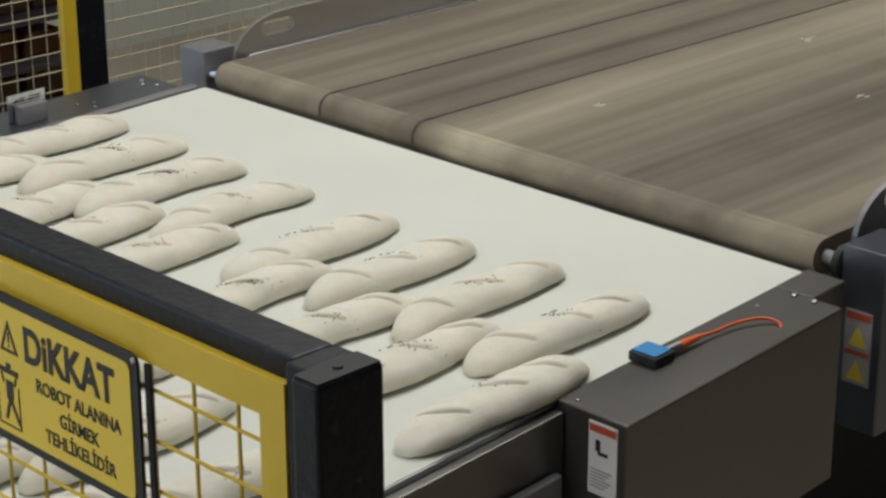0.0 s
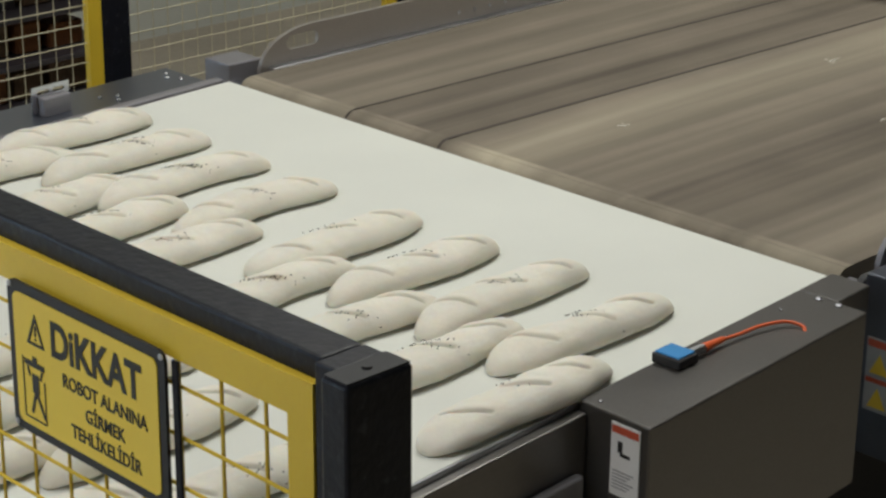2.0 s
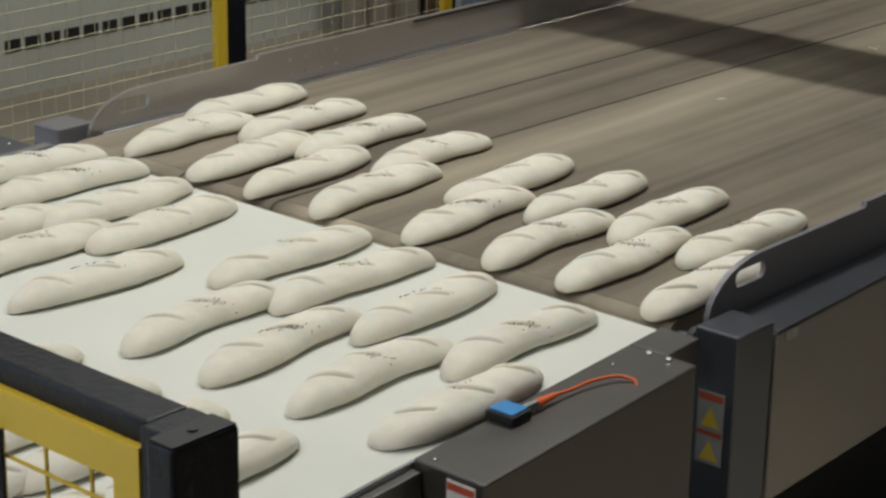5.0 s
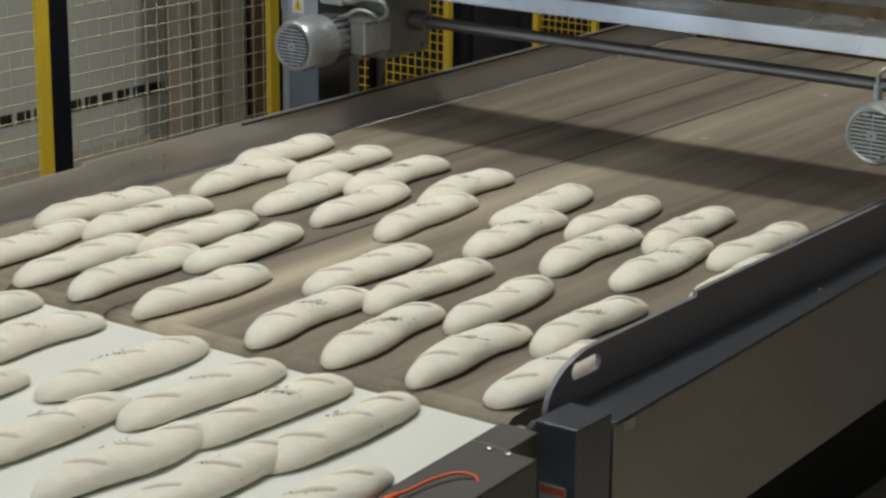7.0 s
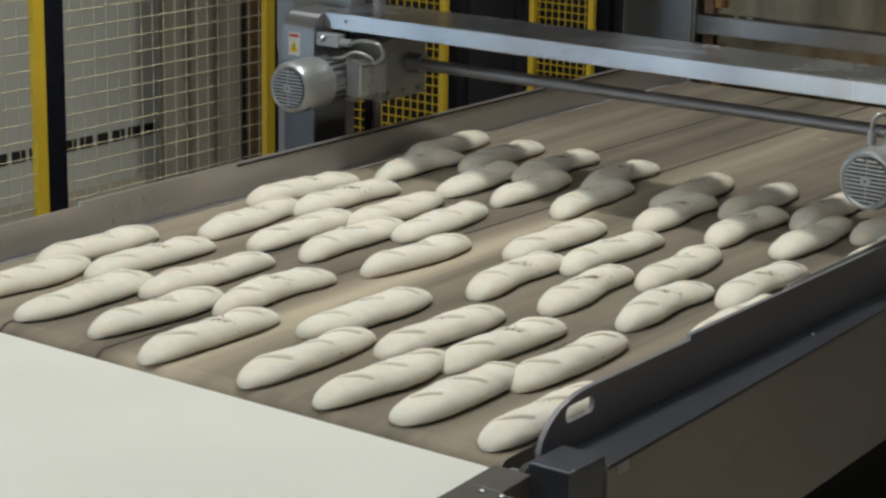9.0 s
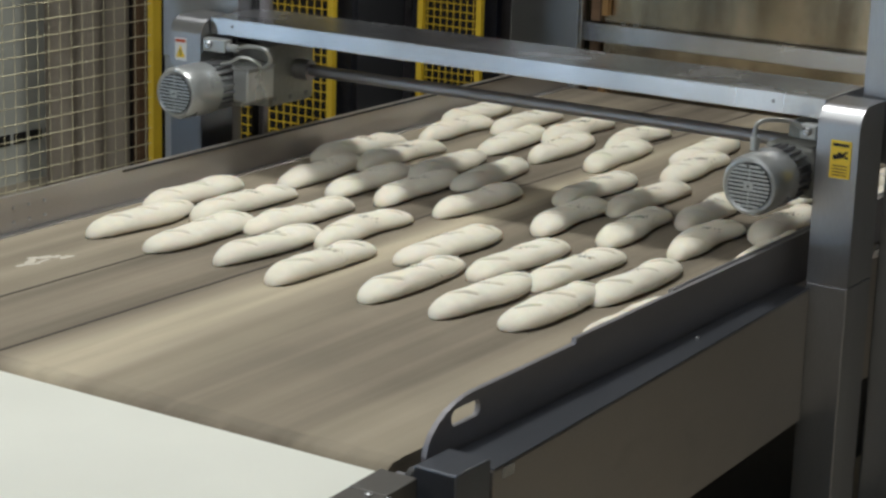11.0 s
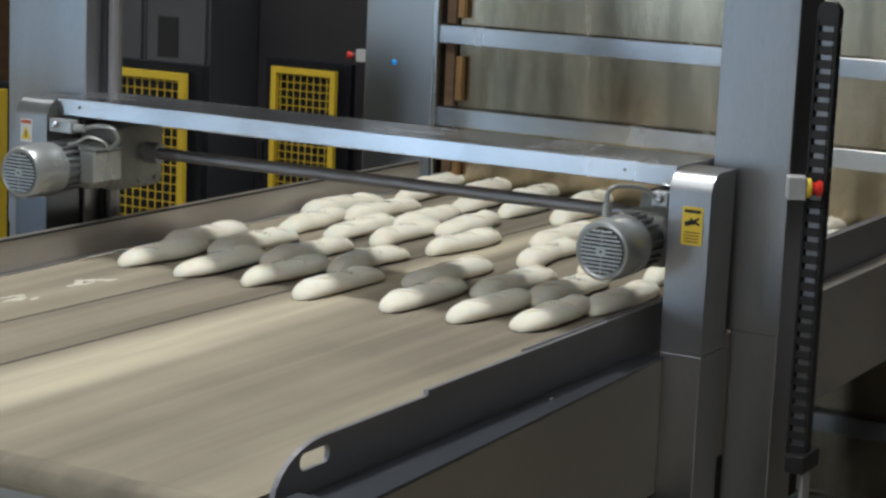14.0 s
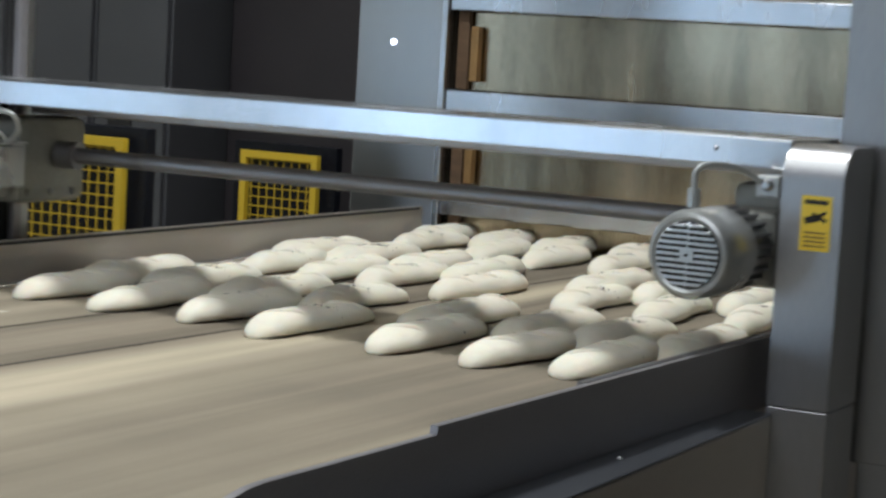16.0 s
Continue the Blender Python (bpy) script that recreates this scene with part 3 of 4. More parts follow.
def gear_motor(parent, x, y, z, length):
    g = part("gear_motor", lathe(B(), [(0.004, 0.060), (0.0, 0.066), (0.002, 0.072), (0.016, 0.079), (0.128, 0.080), (0.136, 0.078), (0.137, 0.066), (length, 0.068), (length + 0.004, 0.05)], (x, y, z), (0, 1, 0), 48), "motor", parent, "grey enamelled gear motor", True)
    part("fan_opening", lathe(B(), [(0.0, 0.0585), (0.0022, 0.0585)], (x, y + 0.0028, z), (0, -1, 0), 40), "rubber", g)
    for k in range(-5, 6):
        w = math.sqrt(0.0585 ** 2 - (k * 0.0102) ** 2)
        part("grille_bar", box(B(), x - w, x + w, y - 0.003, y + 0.0005, z + k * 0.0102 - 0.0027, z + k * 0.0102 + 0.0027, 0.0006, 1), "motor", g)
    part("grille_bar", box(B(), x - 0.0015, x + 0.0015, y - 0.0025, y + 0.0005, z - 0.058, z + 0.058, 0.0006, 1), "motor", g)
    part("hub_plate", box(B(), x - 0.013, x + 0.013, y - 0.0045, y - 0.003, z - 0.013, z + 0.013, 0.0006, 1), "motor", g)
    part("hub_screw", tube(B(), (x, y - 0.0065, z), (x, y - 0.0045, z), 0.003, seg=10), "rubber", g)
    for k in range(22):
        a = k * math.tau / 22
        q = Matrix.Translation((x, 0, z)) @ Matrix.Rotation(a, 4, "Y")
        b = box(B(), -0.0025, 0.0025, y + 0.139, y + length - 0.012, 0.066, 0.077, 0.0008, 1)
        b.transform(q)
        part("cooling_fin", b, "rod", g)
    return g


SLAB, SLABS = 0.04, []           # length of a belt piece, and the pieces with their place on the loop


def loader():
    c = thing("loader_conveyor", "lifting loader conveyor with brown felt belt and steel sides", "conveyor", at=(0, 0, BELT))
    L = 3.86
    b = B()
    r, y0, y1 = 0.036, 0.045, L
    prof = [(y1, 0)] + [(y1 - (y1 - y0) * k / 8, 0) for k in range(1, 9)]
    for k in range(1, 12):
        a = radians(90 + 15 * k)
        prof.append((y0 + r * math.cos(a), -r + r * math.sin(a)))
    prof += [(y0, -2 * r), (y1, -2 * r)]
    ring = [[b.verts.new((x, y, z)) for y, z in prof] for x in (0.002, 1.80)]
    n = len(prof)
    for k in range(n):
        b.faces.new((ring[0][k], ring[0][(k + 1) % n], ring[1][(k + 1) % n], ring[1][k]))
    b.faces.new(ring[0])
    b.faces.new(ring[1])
    core = part("belt", b, "felt", c, "brown felt belt, streaked with flour", smooth=True)
    co = np.empty(len(core.data.vertices) * 3)
    core.data.vertices.foreach_get("co", co)
    co[1::3] -= 3.3
    core.data.attributes.new("loop", "FLOAT_VECTOR", "POINT").data.foreach_set("vector", co)
    # the running top: crosswise pieces of the belt, each riding round the loop
    k = 0
    while -4.56 + SLAB * k < 3.74:
        s0 = -4.56 + SLAB * k
        me = finish(box(B(), 0.002, 1.80, 0.0, SLAB, -0.0004, 0.0012), "belt_piece", "felt")
        at = me.attributes.new("loop", "FLOAT_VECTOR", "POINT")
        for v, a in zip(me.vertices, at.data):
            a.vector = (v.co.x, s0 + v.co.y, 0.0)
        ob = new("belt_piece", me)
        ob.parent = core
        SLABS.append((ob, s0))
        k += 1
    for x, w in ((0.391, 0.008), (0.704, 0.009)):
        b = B()
        box(b, x - w / 2, x + w / 2, 0.045, L, 0.0003, 0.0024)
        for v in b.verts:
            v.co.x += 0.017 * (v.co.y - 0.045)
        for k in range(6):
            a0, a1 = radians(90 + 18 * k), radians(90 + 18 * (k + 1))
            rr = r + 0.0015
            p = [(x - w / 2, a0), (x + w / 2, a0), (x + w / 2, a1), (x - w / 2, a1)]
            b.faces.new([b.verts.new((px, y0 + rr * math.cos(a), -r + rr * math.sin(a))) for px, a in p])
        part("belt_seam", b, "seam", c, "dark lengthwise seam")
    part("bed", box(B(), 0.02, 1.78, 0.12, L - 0.05, -0.13, -0.075, 0.004), "plate", c)

    def side(xi, xo, mirror):
        z0, zt = -0.028, 0.092
        out = [(0.098, z0), (L, z0), (L, zt + 0.012), (0.68, zt + 0.012), (0.678, zt), (0.27, zt)]
        for k in range(1, 8):
            a = radians(90 + 12 * k)
            out.append((0.27 + 0.172 * math.cos(a), zt - 0.10 + 0.10 * math.sin(a)))
        out.append((0.098, 0.0))
        slot = [(u, v) for u, v in rounded(0.186, 0.292, 0.036, 0.072, 0.0165)]
        b = cut_plate(B(), out, [slot], lambda u, v: Vector((xi, u, v)), Vector((xo - xi, 0, 0)))
        # far plate takes the paler sheet colour for the light on its inner face
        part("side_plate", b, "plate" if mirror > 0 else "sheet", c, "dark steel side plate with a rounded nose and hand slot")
        part("wear_strip", box(B(), min(xi, xi - mirror * 0.004), max(xi, xi - mirror * 0.004), 1.30 if mirror < 0 else 0.70, L - 0.02, zt + 0.002 if mirror < 0 else zt - 0.012, zt + 0.009, 0.001, 1), "rubber", c)
    part("edge_tube", tube(B(), (1.818, 1.16, 0.100), (1.818, 3.82, 0.100), 0.008, seg=14), "rod", c, "round tube along the side plate", True)
    side(1.824, 1.836, 1)
    side(-0.024, -0.036, -1)
    part("edge_guide", box(B(), -0.022, 0.004, 0.12, L - 0.02, -0.004, 0.006, 0.002, 1), "steel", c, "thin steel guide along the belt edge")
    # boxed side beams
    def narrowing(b):
        """The near beam narrows slightly towards the lift column."""
        for v in b.verts:
            if v.co.x > 1.90:
                v.co.x -= 0.034 * (v.co.y - 0.16)
        return b
    part("side_beam", narrowing(box(B(), 1.838, 1.956, 0.16, 1.80, -0.38, -0.020, 0.004)), "sheet", c, "long boxed side beam of grey steel")
    # thin sheet on the beam's top, coloured for its dim bluish reflection
    part("ledge", narrowing(box(B(), 1.8385, 1.9555, 0.162, 1.798, -0.0195, -0.015, 0.001, 1)), "navy", c, "steel ledge, its dim bluish reflection put into the colour")
    part("side_beam", box(B(), 1.838, 1.90, 1.802, L, -0.38, -0.026, 0.004), "sheet", c)
    part("side_beam", box(B(), -0.20, -0.038, 0.16, L, -0.38, -0.026, 0.004), "sheet", c)
    # black panel added to darken the open space below the loader
    part("shade_panel", box(B(), 1.60, 1.612, 0.25, L - 0.1, -0.90, -0.14, 0.003), "rubber", c, "black panel standing in for the shade under the belt")
    e = part("end_cap", box(B(), 1.858, 1.957, 0.02, 0.145, -0.36, 0.012, 0.004), "navy", c, "dark steel end cap box")
    part("end_cap", box(B(), -0.15, -0.052, 0.02, 0.125, -0.36, 0.022, 0.004), "plate", c)
    part("safety_label", box(B(), 1.876, 1.936, 0.0175, 0.0195, -0.262, -0.112), "label_grey", e, "greyish safety label with yellow triangles")
    part("label_header", box(B(), 1.878, 1.934, 0.0165, 0.017, -0.130, -0.115), "label_red", e)
    for zc in (-0.162, -0.232):
        b = cut_plate(B(), [(1.885, zc - 0.022), (1.928, zc - 0.022), (1.9065, zc + 0.02)], [], lambda u, v: Vector((u, 0.0165, v)), Vector((0, 0.0006, 0)))
        part("label_triangle", b, "sign", e)
    part("label_header", box(B(), 1.878, 1.934, 0.0165, 0.017, -0.203, -0.193), "label_red", e)
    part("cut_out", box(B(), 1.9555, 1.9565, 0.19, 0.235, -0.045, -0.022, 0.0003, 1), "bright", c)
    part("screw", lathe(B(), [(0, 0.0065), (0.002, 0.0065), (0.0055, 0.003)], (1.872, 1.205, -0.015), (0, 0, 1), 10), "bright", c)
    part("roller_axle", tube(B(), (1.803, 0.045, -0.036), (1.86, 0.045, -0.036), 0.016), "rod", c)
    part("bearing", lathe(B(), [(0, 0.034), (0.014, 0.034), (0.018, 0.026)], (1.838, 0.0445, -0.036), (1, 0, 0), 24), "rubber", c)
    part("roller_axle", tube(B(), (-0.06, 0.045, -0.036), (-0.002, 0.045, -0.036), 0.016), "bright", c)
    for y in (0.80, 0.86, 0.92, 0.98):
        for z in (0.03, 0.07):
            part("rivet", lathe(B(), [(0, 0.005), (0.002, 0.005), (0.004, 0.002)], (-0.024, y, z), (1, 0, 0), 10), "steel", c)

    # lifting brackets on both columns, rounded at the top
    def bracket(x0, x1):
        b = B()
        lo = 0.0 if x0 > 0 else 0.26
        if lo:
            part("bracket_web", box(B(), x0, x1, 1.802, 1.958, 0.0, lo - 0.002, 0.003), "navy", c, "dark bluish bracket web")
        out = [(1.80, lo), (1.96, lo), (1.96, 0.47)]
        for k in range(9):
            a = radians(90 + 11.25 * k)
            out.append((1.86 + 0.06 * math.cos(a), 0.41 + 0.06 * math.sin(a)))
        cut_plate(b, out, [], lambda u, v: Vector((x0, u, v)), Vector((x1 - x0, 0, 0)))
        return part("lift_bracket", b, "dull", c, "brushed steel bracket with rounded top", True)
    bracket(1.888, 2.002)
    bracket(-0.272, -0.150)
    part("bracket_foot", box(B(), 1.888, 2.002, 1.80, 1.96, -0.62, -0.002, 0.003), "dull", c)
    part("bracket_foot", box(B(), -0.272, -0.150, 1.80, 1.96, -0.62, -0.002, 0.003), "navy", c)
    lab = part("hand_label", box(B(), 1.928, 1.984, 1.7975, 1.7992, 0.285, 0.383), "sign", c, "yellow hand warning label")
    part("title_bar", box(B(), 1.934, 1.978, 1.7967, 1.7972, 0.368, 0.376), "ink", lab)
    b = B()
    for u0, v0, u1, v1, w in ((1.936, 0.338, 1.962, 0.345, 0.012), (1.958, 0.345, 1.974, 0.355, 0.006), (1.950, 0.352, 1.976, 0.338, 0.006)):
        d = Vector((u1 - u0, 0, v1 - v0)).normalized()
        nrm = Vector((-d.z, 0, d.x)) * w / 2
        p, q = Vector((u0, 1.7965, v0)), Vector((u1, 1.7965, v1))
        bm_quad(b, p + nrm, q + nrm, q - nrm, p - nrm)
    part("hand_mark", b, "ink", lab)
    for k in range(4):
        part("text_bar", box(B(), 1.936, 1.976, 1.7967, 1.7972, 0.292 + 0.008 * k, 0.295 + 0.008 * k), "brass", lab)
    lab = part("warning_label", box(B(), -0.250, -0.205, 1.7975, 1.7992, 0.335, 0.405), "label", c, "white label with yellow warning triangle")
    part("title_bar", box(B(), -0.247, -0.208, 1.7967, 1.7972, 0.392, 0.402), "label_red", lab)
    part("triangle", cut_plate(B(), [(-0.246, 0.345), (-0.209, 0.345), (-0.2275, 0.384)], [], lambda u, v: Vector((u, 1.7966, v)), Vector((0, 0.0005, 0))), "sign", lab)
    part("mark", box(B(), -0.2295, -0.2255, 1.7958, 1.7963, 0.351, 0.370), "ink", lab)

    # cross beam, folded sheet
    b = B()
    box(b, -0.148, 1.886, 1.845, 2.10, 0.422, 0.476, 0.003)
    part("cross_beam", b, "bright", c, "bright folded steel cross beam")
    # hidden bar added behind the beam to widen its shadow on the belt
    part("shadow_bar", box(B(), -0.10, 1.88, 2.102, 2.235, 0.395, 0.438, 0.003), "sheet", c)
    for x in (-0.06, 1.74):
        part("beam_screw", lathe(B(), [(0, 0.005), (0.002, 0.005), (0.004, 0.003)], (x, 1.845, 0.452), (0, -1, 0), 10), "rod", c)
    # drive shaft and motors
    part("drive_shaft", tube(B(), (0.02, 2.08, 0.303), (1.80, 2.08, 0.303), 0.0185, seg=28), "rod", c, "dark steel drive shaft", True)
    part("shaft_collar", tube(B(), (0.012, 2.08, 0.303), (0.065, 2.08, 0.303), 0.032, seg=28), "rod", c, "", True)
    for x, sgn in ((-0.09, 1), (1.795, -1)):
        g = gear_motor(c, x, 1.607, 0.274, 0.235)
        b = box(B(), x - 0.072, x + 0.072, 1.846, 1.95, 0.205, 0.343, 0.012)
        part("motor_flange", b, "gear", g)
        b = box(B(), x - 0.062 if sgn > 0 else x - 0.06, x + 0.09 if sgn > 0 else x + 0.06, 1.951, 2.19, 0.190, 0.388, 0.02)
        part("gearbox", b, "gear", g, "cast grey gearbox", True)
        if sgn > 0:
            part("terminal_box", box(B(), x + 0.066, x + 0.125, 1.80, 1.93, 0.232, 0.330, 0.006), "motor", g, "grey terminal box")
            part("terminal_lid", box(B(), x + 0.062, x + 0.128, 1.797, 1.933, 0.3305, 0.337, 0.003), "motor", g)
            for k, (yy, zz) in enumerate(((1.98, 0.2), (2.06, 0.2), (2.14, 0.2))):
                part("bolt", lathe(B(), [(0, 0.009), (0.006, 0.009), (0.008, 0.006)], (x + 0.09, yy, zz + 0.015), (1, 0, 0), 6), "gear", g)
        if sgn > 0:
            part("limit_switch", box(B(), -0.142, -0.055, 1.80, 1.835, 0.375, 0.415, 0.004), "motor", c, "grey limit switch")
            part("switch_screw", lathe(B(), [(0, 0.012), (0.008, 0.012), (0.014, 0.006)], (-0.115, 1.80, 0.40), (0, -1, 0), 12), "bright", c)
            part("cable_gland", tube(B(), (-0.055, 1.818, 0.392), (-0.02, 1.818, 0.392), 0.012), "motor", c)
            part("cable", bent(B(), [(-0.02, 1.818, 0.392), (0.04, 1.80, 0.408), (0.10, 1.80, 0.405), (0.105, 1.82, 0.37), (0.06, 1.84, 0.338)], 0.006), "motor", c, "grey loop of cable", True)
            part("cable", bent(B(), [(-0.08, 1.80, 0.340), (-0.03, 1.79, 0.352), (0.01, 1.80, 0.372), (0.05, 1.82, 0.360), (0.055, 1.84, 0.338)], 0.005), "motor", c, "", True)
        else:
            part("limit_switch", box(B(), 1.838, 1.884, 1.80, 1.838, 0.372, 0.412, 0.004), "motor", c)
            part("switch_screw", lathe(B(), [(0, 0.012), (0.008, 0.012), (0.014, 0.006)], (1.862, 1.80, 0.395), (0, -1, 0), 12), "bright", c)
            part("cable_gland", tube(B(), (1.77, 1.68, 0.352), (1.77, 1.68, 0.385), 0.012), "motor", c)
            part("cable", bent(B(), [(1.77, 1.68, 0.38), (1.77, 1.685, 0.415), (1.79, 1.71, 0.428), (1.825, 1.77, 0.42), (1.845, 1.80, 0.40)], 0.006), "motor", c, "grey loop of cable", True)
    # cable chain hanging beside the column
    ch = part("cable_chain", box(B(), 2.185, 2.220, 2.016, 2.030, -0.27, 0.875, 0.003, 1), "rod", c, "black plastic cable chain around grey cables")
    link = None
    for k in range(32):
        z = -0.27 + k * 0.036
        if link is None:
            b = B()
            box(b, -0.029, -0.021, -0.018, 0.018, 0, 0.0355, 0.002, 1)
            box(b, 0.021, 0.029, -0.018, 0.018, 0, 0.0355, 0.002, 1)
            box(b, -0.0208, 0.0208, -0.017, -0.010, 0.004, 0.026, 0.002, 1)
            link = part("link", b, "rubber", ch)
            link.location = (2.2025, 2.023, z)
        else:
            again(link, ch, pose(2.2025, 2.023, z))
    part("chain_end", lathe(B(), [(0, 0.029), (0.036, 0.029)], (2.2025, 2.041, 0.884), (0, -1, 0), 24), "rubber", ch)
    part("chain_foot", box(B(), 2.190, 2.240, 1.96, 2.09, -0.31, -0.262, 0.004), "rubber", ch)
    for k in range(3):
        part("cable", bent(B(), [(2.225, 2.0 + 0.02 * k, -0.30), (2.225, 2.0 + 0.02 * k, -0.42), (2.20, 1.97 + 0.03 * k, -0.56), (2.16, 2.0, -0.70)], 0.007), "label_grey", ch, "", True)
    return c


LOADER = loader()

# ---- fixed lift columns ----


def column(x0, x1, name, sgn):
    c = thing(name, "tall brushed steel lift column beside the loader", "column", "lift columns")
    b = B()
    box(b, x0, x1, 1.985, 2.16, 0.0, 3.4, 0.004)
    part("shaft", b, "dull", c, "brushed steel column shaft")
    xi = x0 if sgn > 0 else x1
    part("guide_strip", box(B(), min(xi, xi - sgn * 0.006), max(xi, xi - sgn * 0.006), 2.02, 2.11, 0.1, 3.35, 0.001, 1), "plate", c)
    part("base_plate", box(B(), x0 - 0.06, x1 + 0.06, 1.93, 2.22, 0.0, 0.012, 0.002), "plate", c)
    return c


colr = column(2.006, 2.138, "lift_column", 1)
part("cover_panel", box(B(), 1.930, 2.140, 1.9825, 2.1625, 1.25, 3.402, 0.003), "dull", colr)
coll = column(-0.455, -0.276, "lift_column", -1)
part("cover_panel", box(B(), -0.4575, -0.150, 1.9825, 2.1625, 1.25, 3.402, 0.003), "dull", coll)
part("rail", box(B(), -0.128, -0.108, 2.06, 2.09, 0.4, 3.4, 0.003), "plate", coll)
part("rail", box(B(), -0.149, -0.129, 2.05, 2.10, 0.4, 3.4, 0.003), "rubber", coll)


def stop_button(at, size, axis_rot, label, ring="rubber"):
    s = thing("stop_button", label, "button", "stop buttons", at=at)
    s.rotation_euler = axis_rot
    part("housing", box(B(), -size * 0.9, size * 0.9, 0, size * 1.6, -size, size, size * 0.15), "label_grey", s)
    part("collar", lathe(B(), [(0, size * 0.85), (size * 0.4, size * 0.85), (size * 0.5, size * 0.7)], (0, 0, 0), (0, -1, 0), 24), ring, s)
    part("knob", lathe(B(), [(size * 0.5, size * 0.5), (size * 0.9, size * 0.5), (size * 1.0, size * 0.68), (size * 1.35, size * 0.68), (size * 1.5, size * 0.5)], (0, 0, 0), (0, -1, 0), 24), "red", s, "red mushroom knob", True)
    return s


stop_button((2.190, 1.965, BELT + 0.70), 0.030, (0, 0, radians(118)), "red and yellow stop button on the steel column", "sign")

# ---- ovens ----


def oven():
    OY = 3.95
    o = thing("deck_oven", "stainless steel deck oven with stacked decks", "oven", at=(0, OY, 0))
    part("side_column", box(B(), -0.345, -0.040, 0.0, 0.9, 0.0, 3.2, 0.004), "steel", o, "brushed steel oven side column")
    part("column_edge", box(B(), -0.038, -0.016, -0.012, 0.9, 0.0, 3.2, 0.003), "bright", o)
    part("side_column", box(B(), 2.02, 2.35, 0.0, 0.9, 0.0, 3.2, 0.004), "steel", o)
    part("back_panel", box(B(), -0.03, 2.03, 0.60, 0.64, 0.0, 3.2), "oven", o)
    zs = [BELT + 0.812 + 0.318 * k for k in range(-5, 5)]
    for z in zs:
        if z < 0.1 or z > 3.1:
            continue
        part("deck_strip", box(B(), -0.014, 2.018, 0.0, 0.05, z, z + 0.070, 0.003), "bright", o, "bright steel strip below a deck")
        part("deck_door", box(B(), -0.010, 2.014, 0.055, 0.075, z + 0.072, z + 0.318 - 0.002, 0.002), "oven", o, "reflective steel deck door")
        part("hinge_strip", box(B(), 0.052, 0.080, 0.018, 0.05, z + 0.10, z + 0.27, 0.004), "brass", o, "brass coloured hinge strip")
        part("hinge_back", box(B(), 0.0, 0.04, 0.03, 0.05, z + 0.075, z + 0.315, 0.002), "brown", o)
    for z, mat in ((1.021, "led"), (0.722, "blue_led"), (0.424, "blue_led")):
        part("indicator", lathe(B(), [(0, 0.008), (0.006, 0.008), (0.010, 0.005)] if mat == "led" else [(0, 0.011), (0.006, 0.011), (0.010, 0.006)], (-0.212, 0.0, BELT + z), (0, -1, 0), 16), mat, o, "round indicator lamp", True)
    stop_button((-0.385, OY - 0.005, BELT + 0.735), 0.024, (0, 0, radians(-60)), "red stop button beside the oven column")


oven()


def cabinets():
    """Dark electrical cabinets and yellow mesh gates beyond the left column."""
    def cab(name, x0, x1, y0, y1, h, mat, label, cat="cabinet"):
        c = thing(name, label, cat, at=(0, y0, 0))
        part("body", box(B(), x0, x1, 0, y1 - y0, 0.0, h, 0.006), mat, c)
        part("door", box(B(), x0 + 0.012, x1 - 0.012, -0.022, -0.001, 0.1, h - 0.03, 0.004), mat, c)
        part("handle", box(B(), x0 + 0.04, x0 + 0.065, -0.045, -0.0225, 1.0, 1.16, 0.004), "rubber", c)
        return c
    c = cab("control_cabinet", -2.24, -1.92, 4.6, 5.2, 3.0, "cabinet", "tall grey steel control cabinet")
    part("panel", box(B(), -2.16, -2.09, -0.03, -0.0225, BELT + 0.68, BELT + 0.80, 0.003), "rubber", c)
    c = cab("control_cabinet", -1.91, -1.56, 4.6, 5.2, 3.0, "cabinet", "tall grey steel cabinet with a small dark display")
    part("display", box(B(), -1.83, -1.72, -0.03, -0.0225, BELT + 0.59, BELT + 0.77, 0.003), "rubber", c)
    cab("dark_cabinet", -1.50, -0.36, 4.9, 5.6, 3.0, "dark_wall", "large dark brown machine cabinet")
    cab("dark_cabinet", -3.3, -2.26, 4.9, 5.6, 3.0, "dark_wall", "dark machine cabinet beside the control cabinets")

    def gate(u0, u1, y, z1, label):
        g = thing("mesh_gate", label, "gate", "yellow mesh gates", at=(0, y, 0))
        mesh_panel(g, lambda u, z, off: Vector((u, off, z)), u0, u1, 0.08, z1, 0.026, 0.034, 0.0022)
        part("backing", box(B(), u0 - 0.06, u1 + 0.05, 0.05, 0.09, 0.0, z1 + 0.03, 0.003), "black", g)
    gate(-1.16, -0.83, 4.50, BELT + 0.60, "yellow framed mesh gate on a black post")
    gate(-1.14, -0.525, 3.0, BELT + 0.705, "yellow framed mesh gate behind the lift column")
    stop_button((-0.785, 2.37, BELT + 0.645), 0.018, (0, 0, radians(-20)), "red stop button on the fence post")


cabinets()


def discharge():
    """A neighbouring loader seen past the right column."""
    c = thing("neighbour_conveyor", "dark steel conveyor side beyond the lift column", "conveyor", at=(0, 0, 0))
    part("side_beam", box(B(), 2.42, 2.52, 2.35, 4.6, BELT - 0.05, BELT + 0.50, 0.005), "plate", c)
    part("top_rail", box(B(), 2.40, 2.54, 2.35, 4.6, BELT + 0.502, BELT + 0.53, 0.004), "rubber", c)
    for y in (2.5, 4.4):
        part("leg", box(B(), 2.43, 2.50, y, y + 0.07, 0, BELT - 0.052, 0.004), "plate", c)


discharge()

# ---- loaves ----


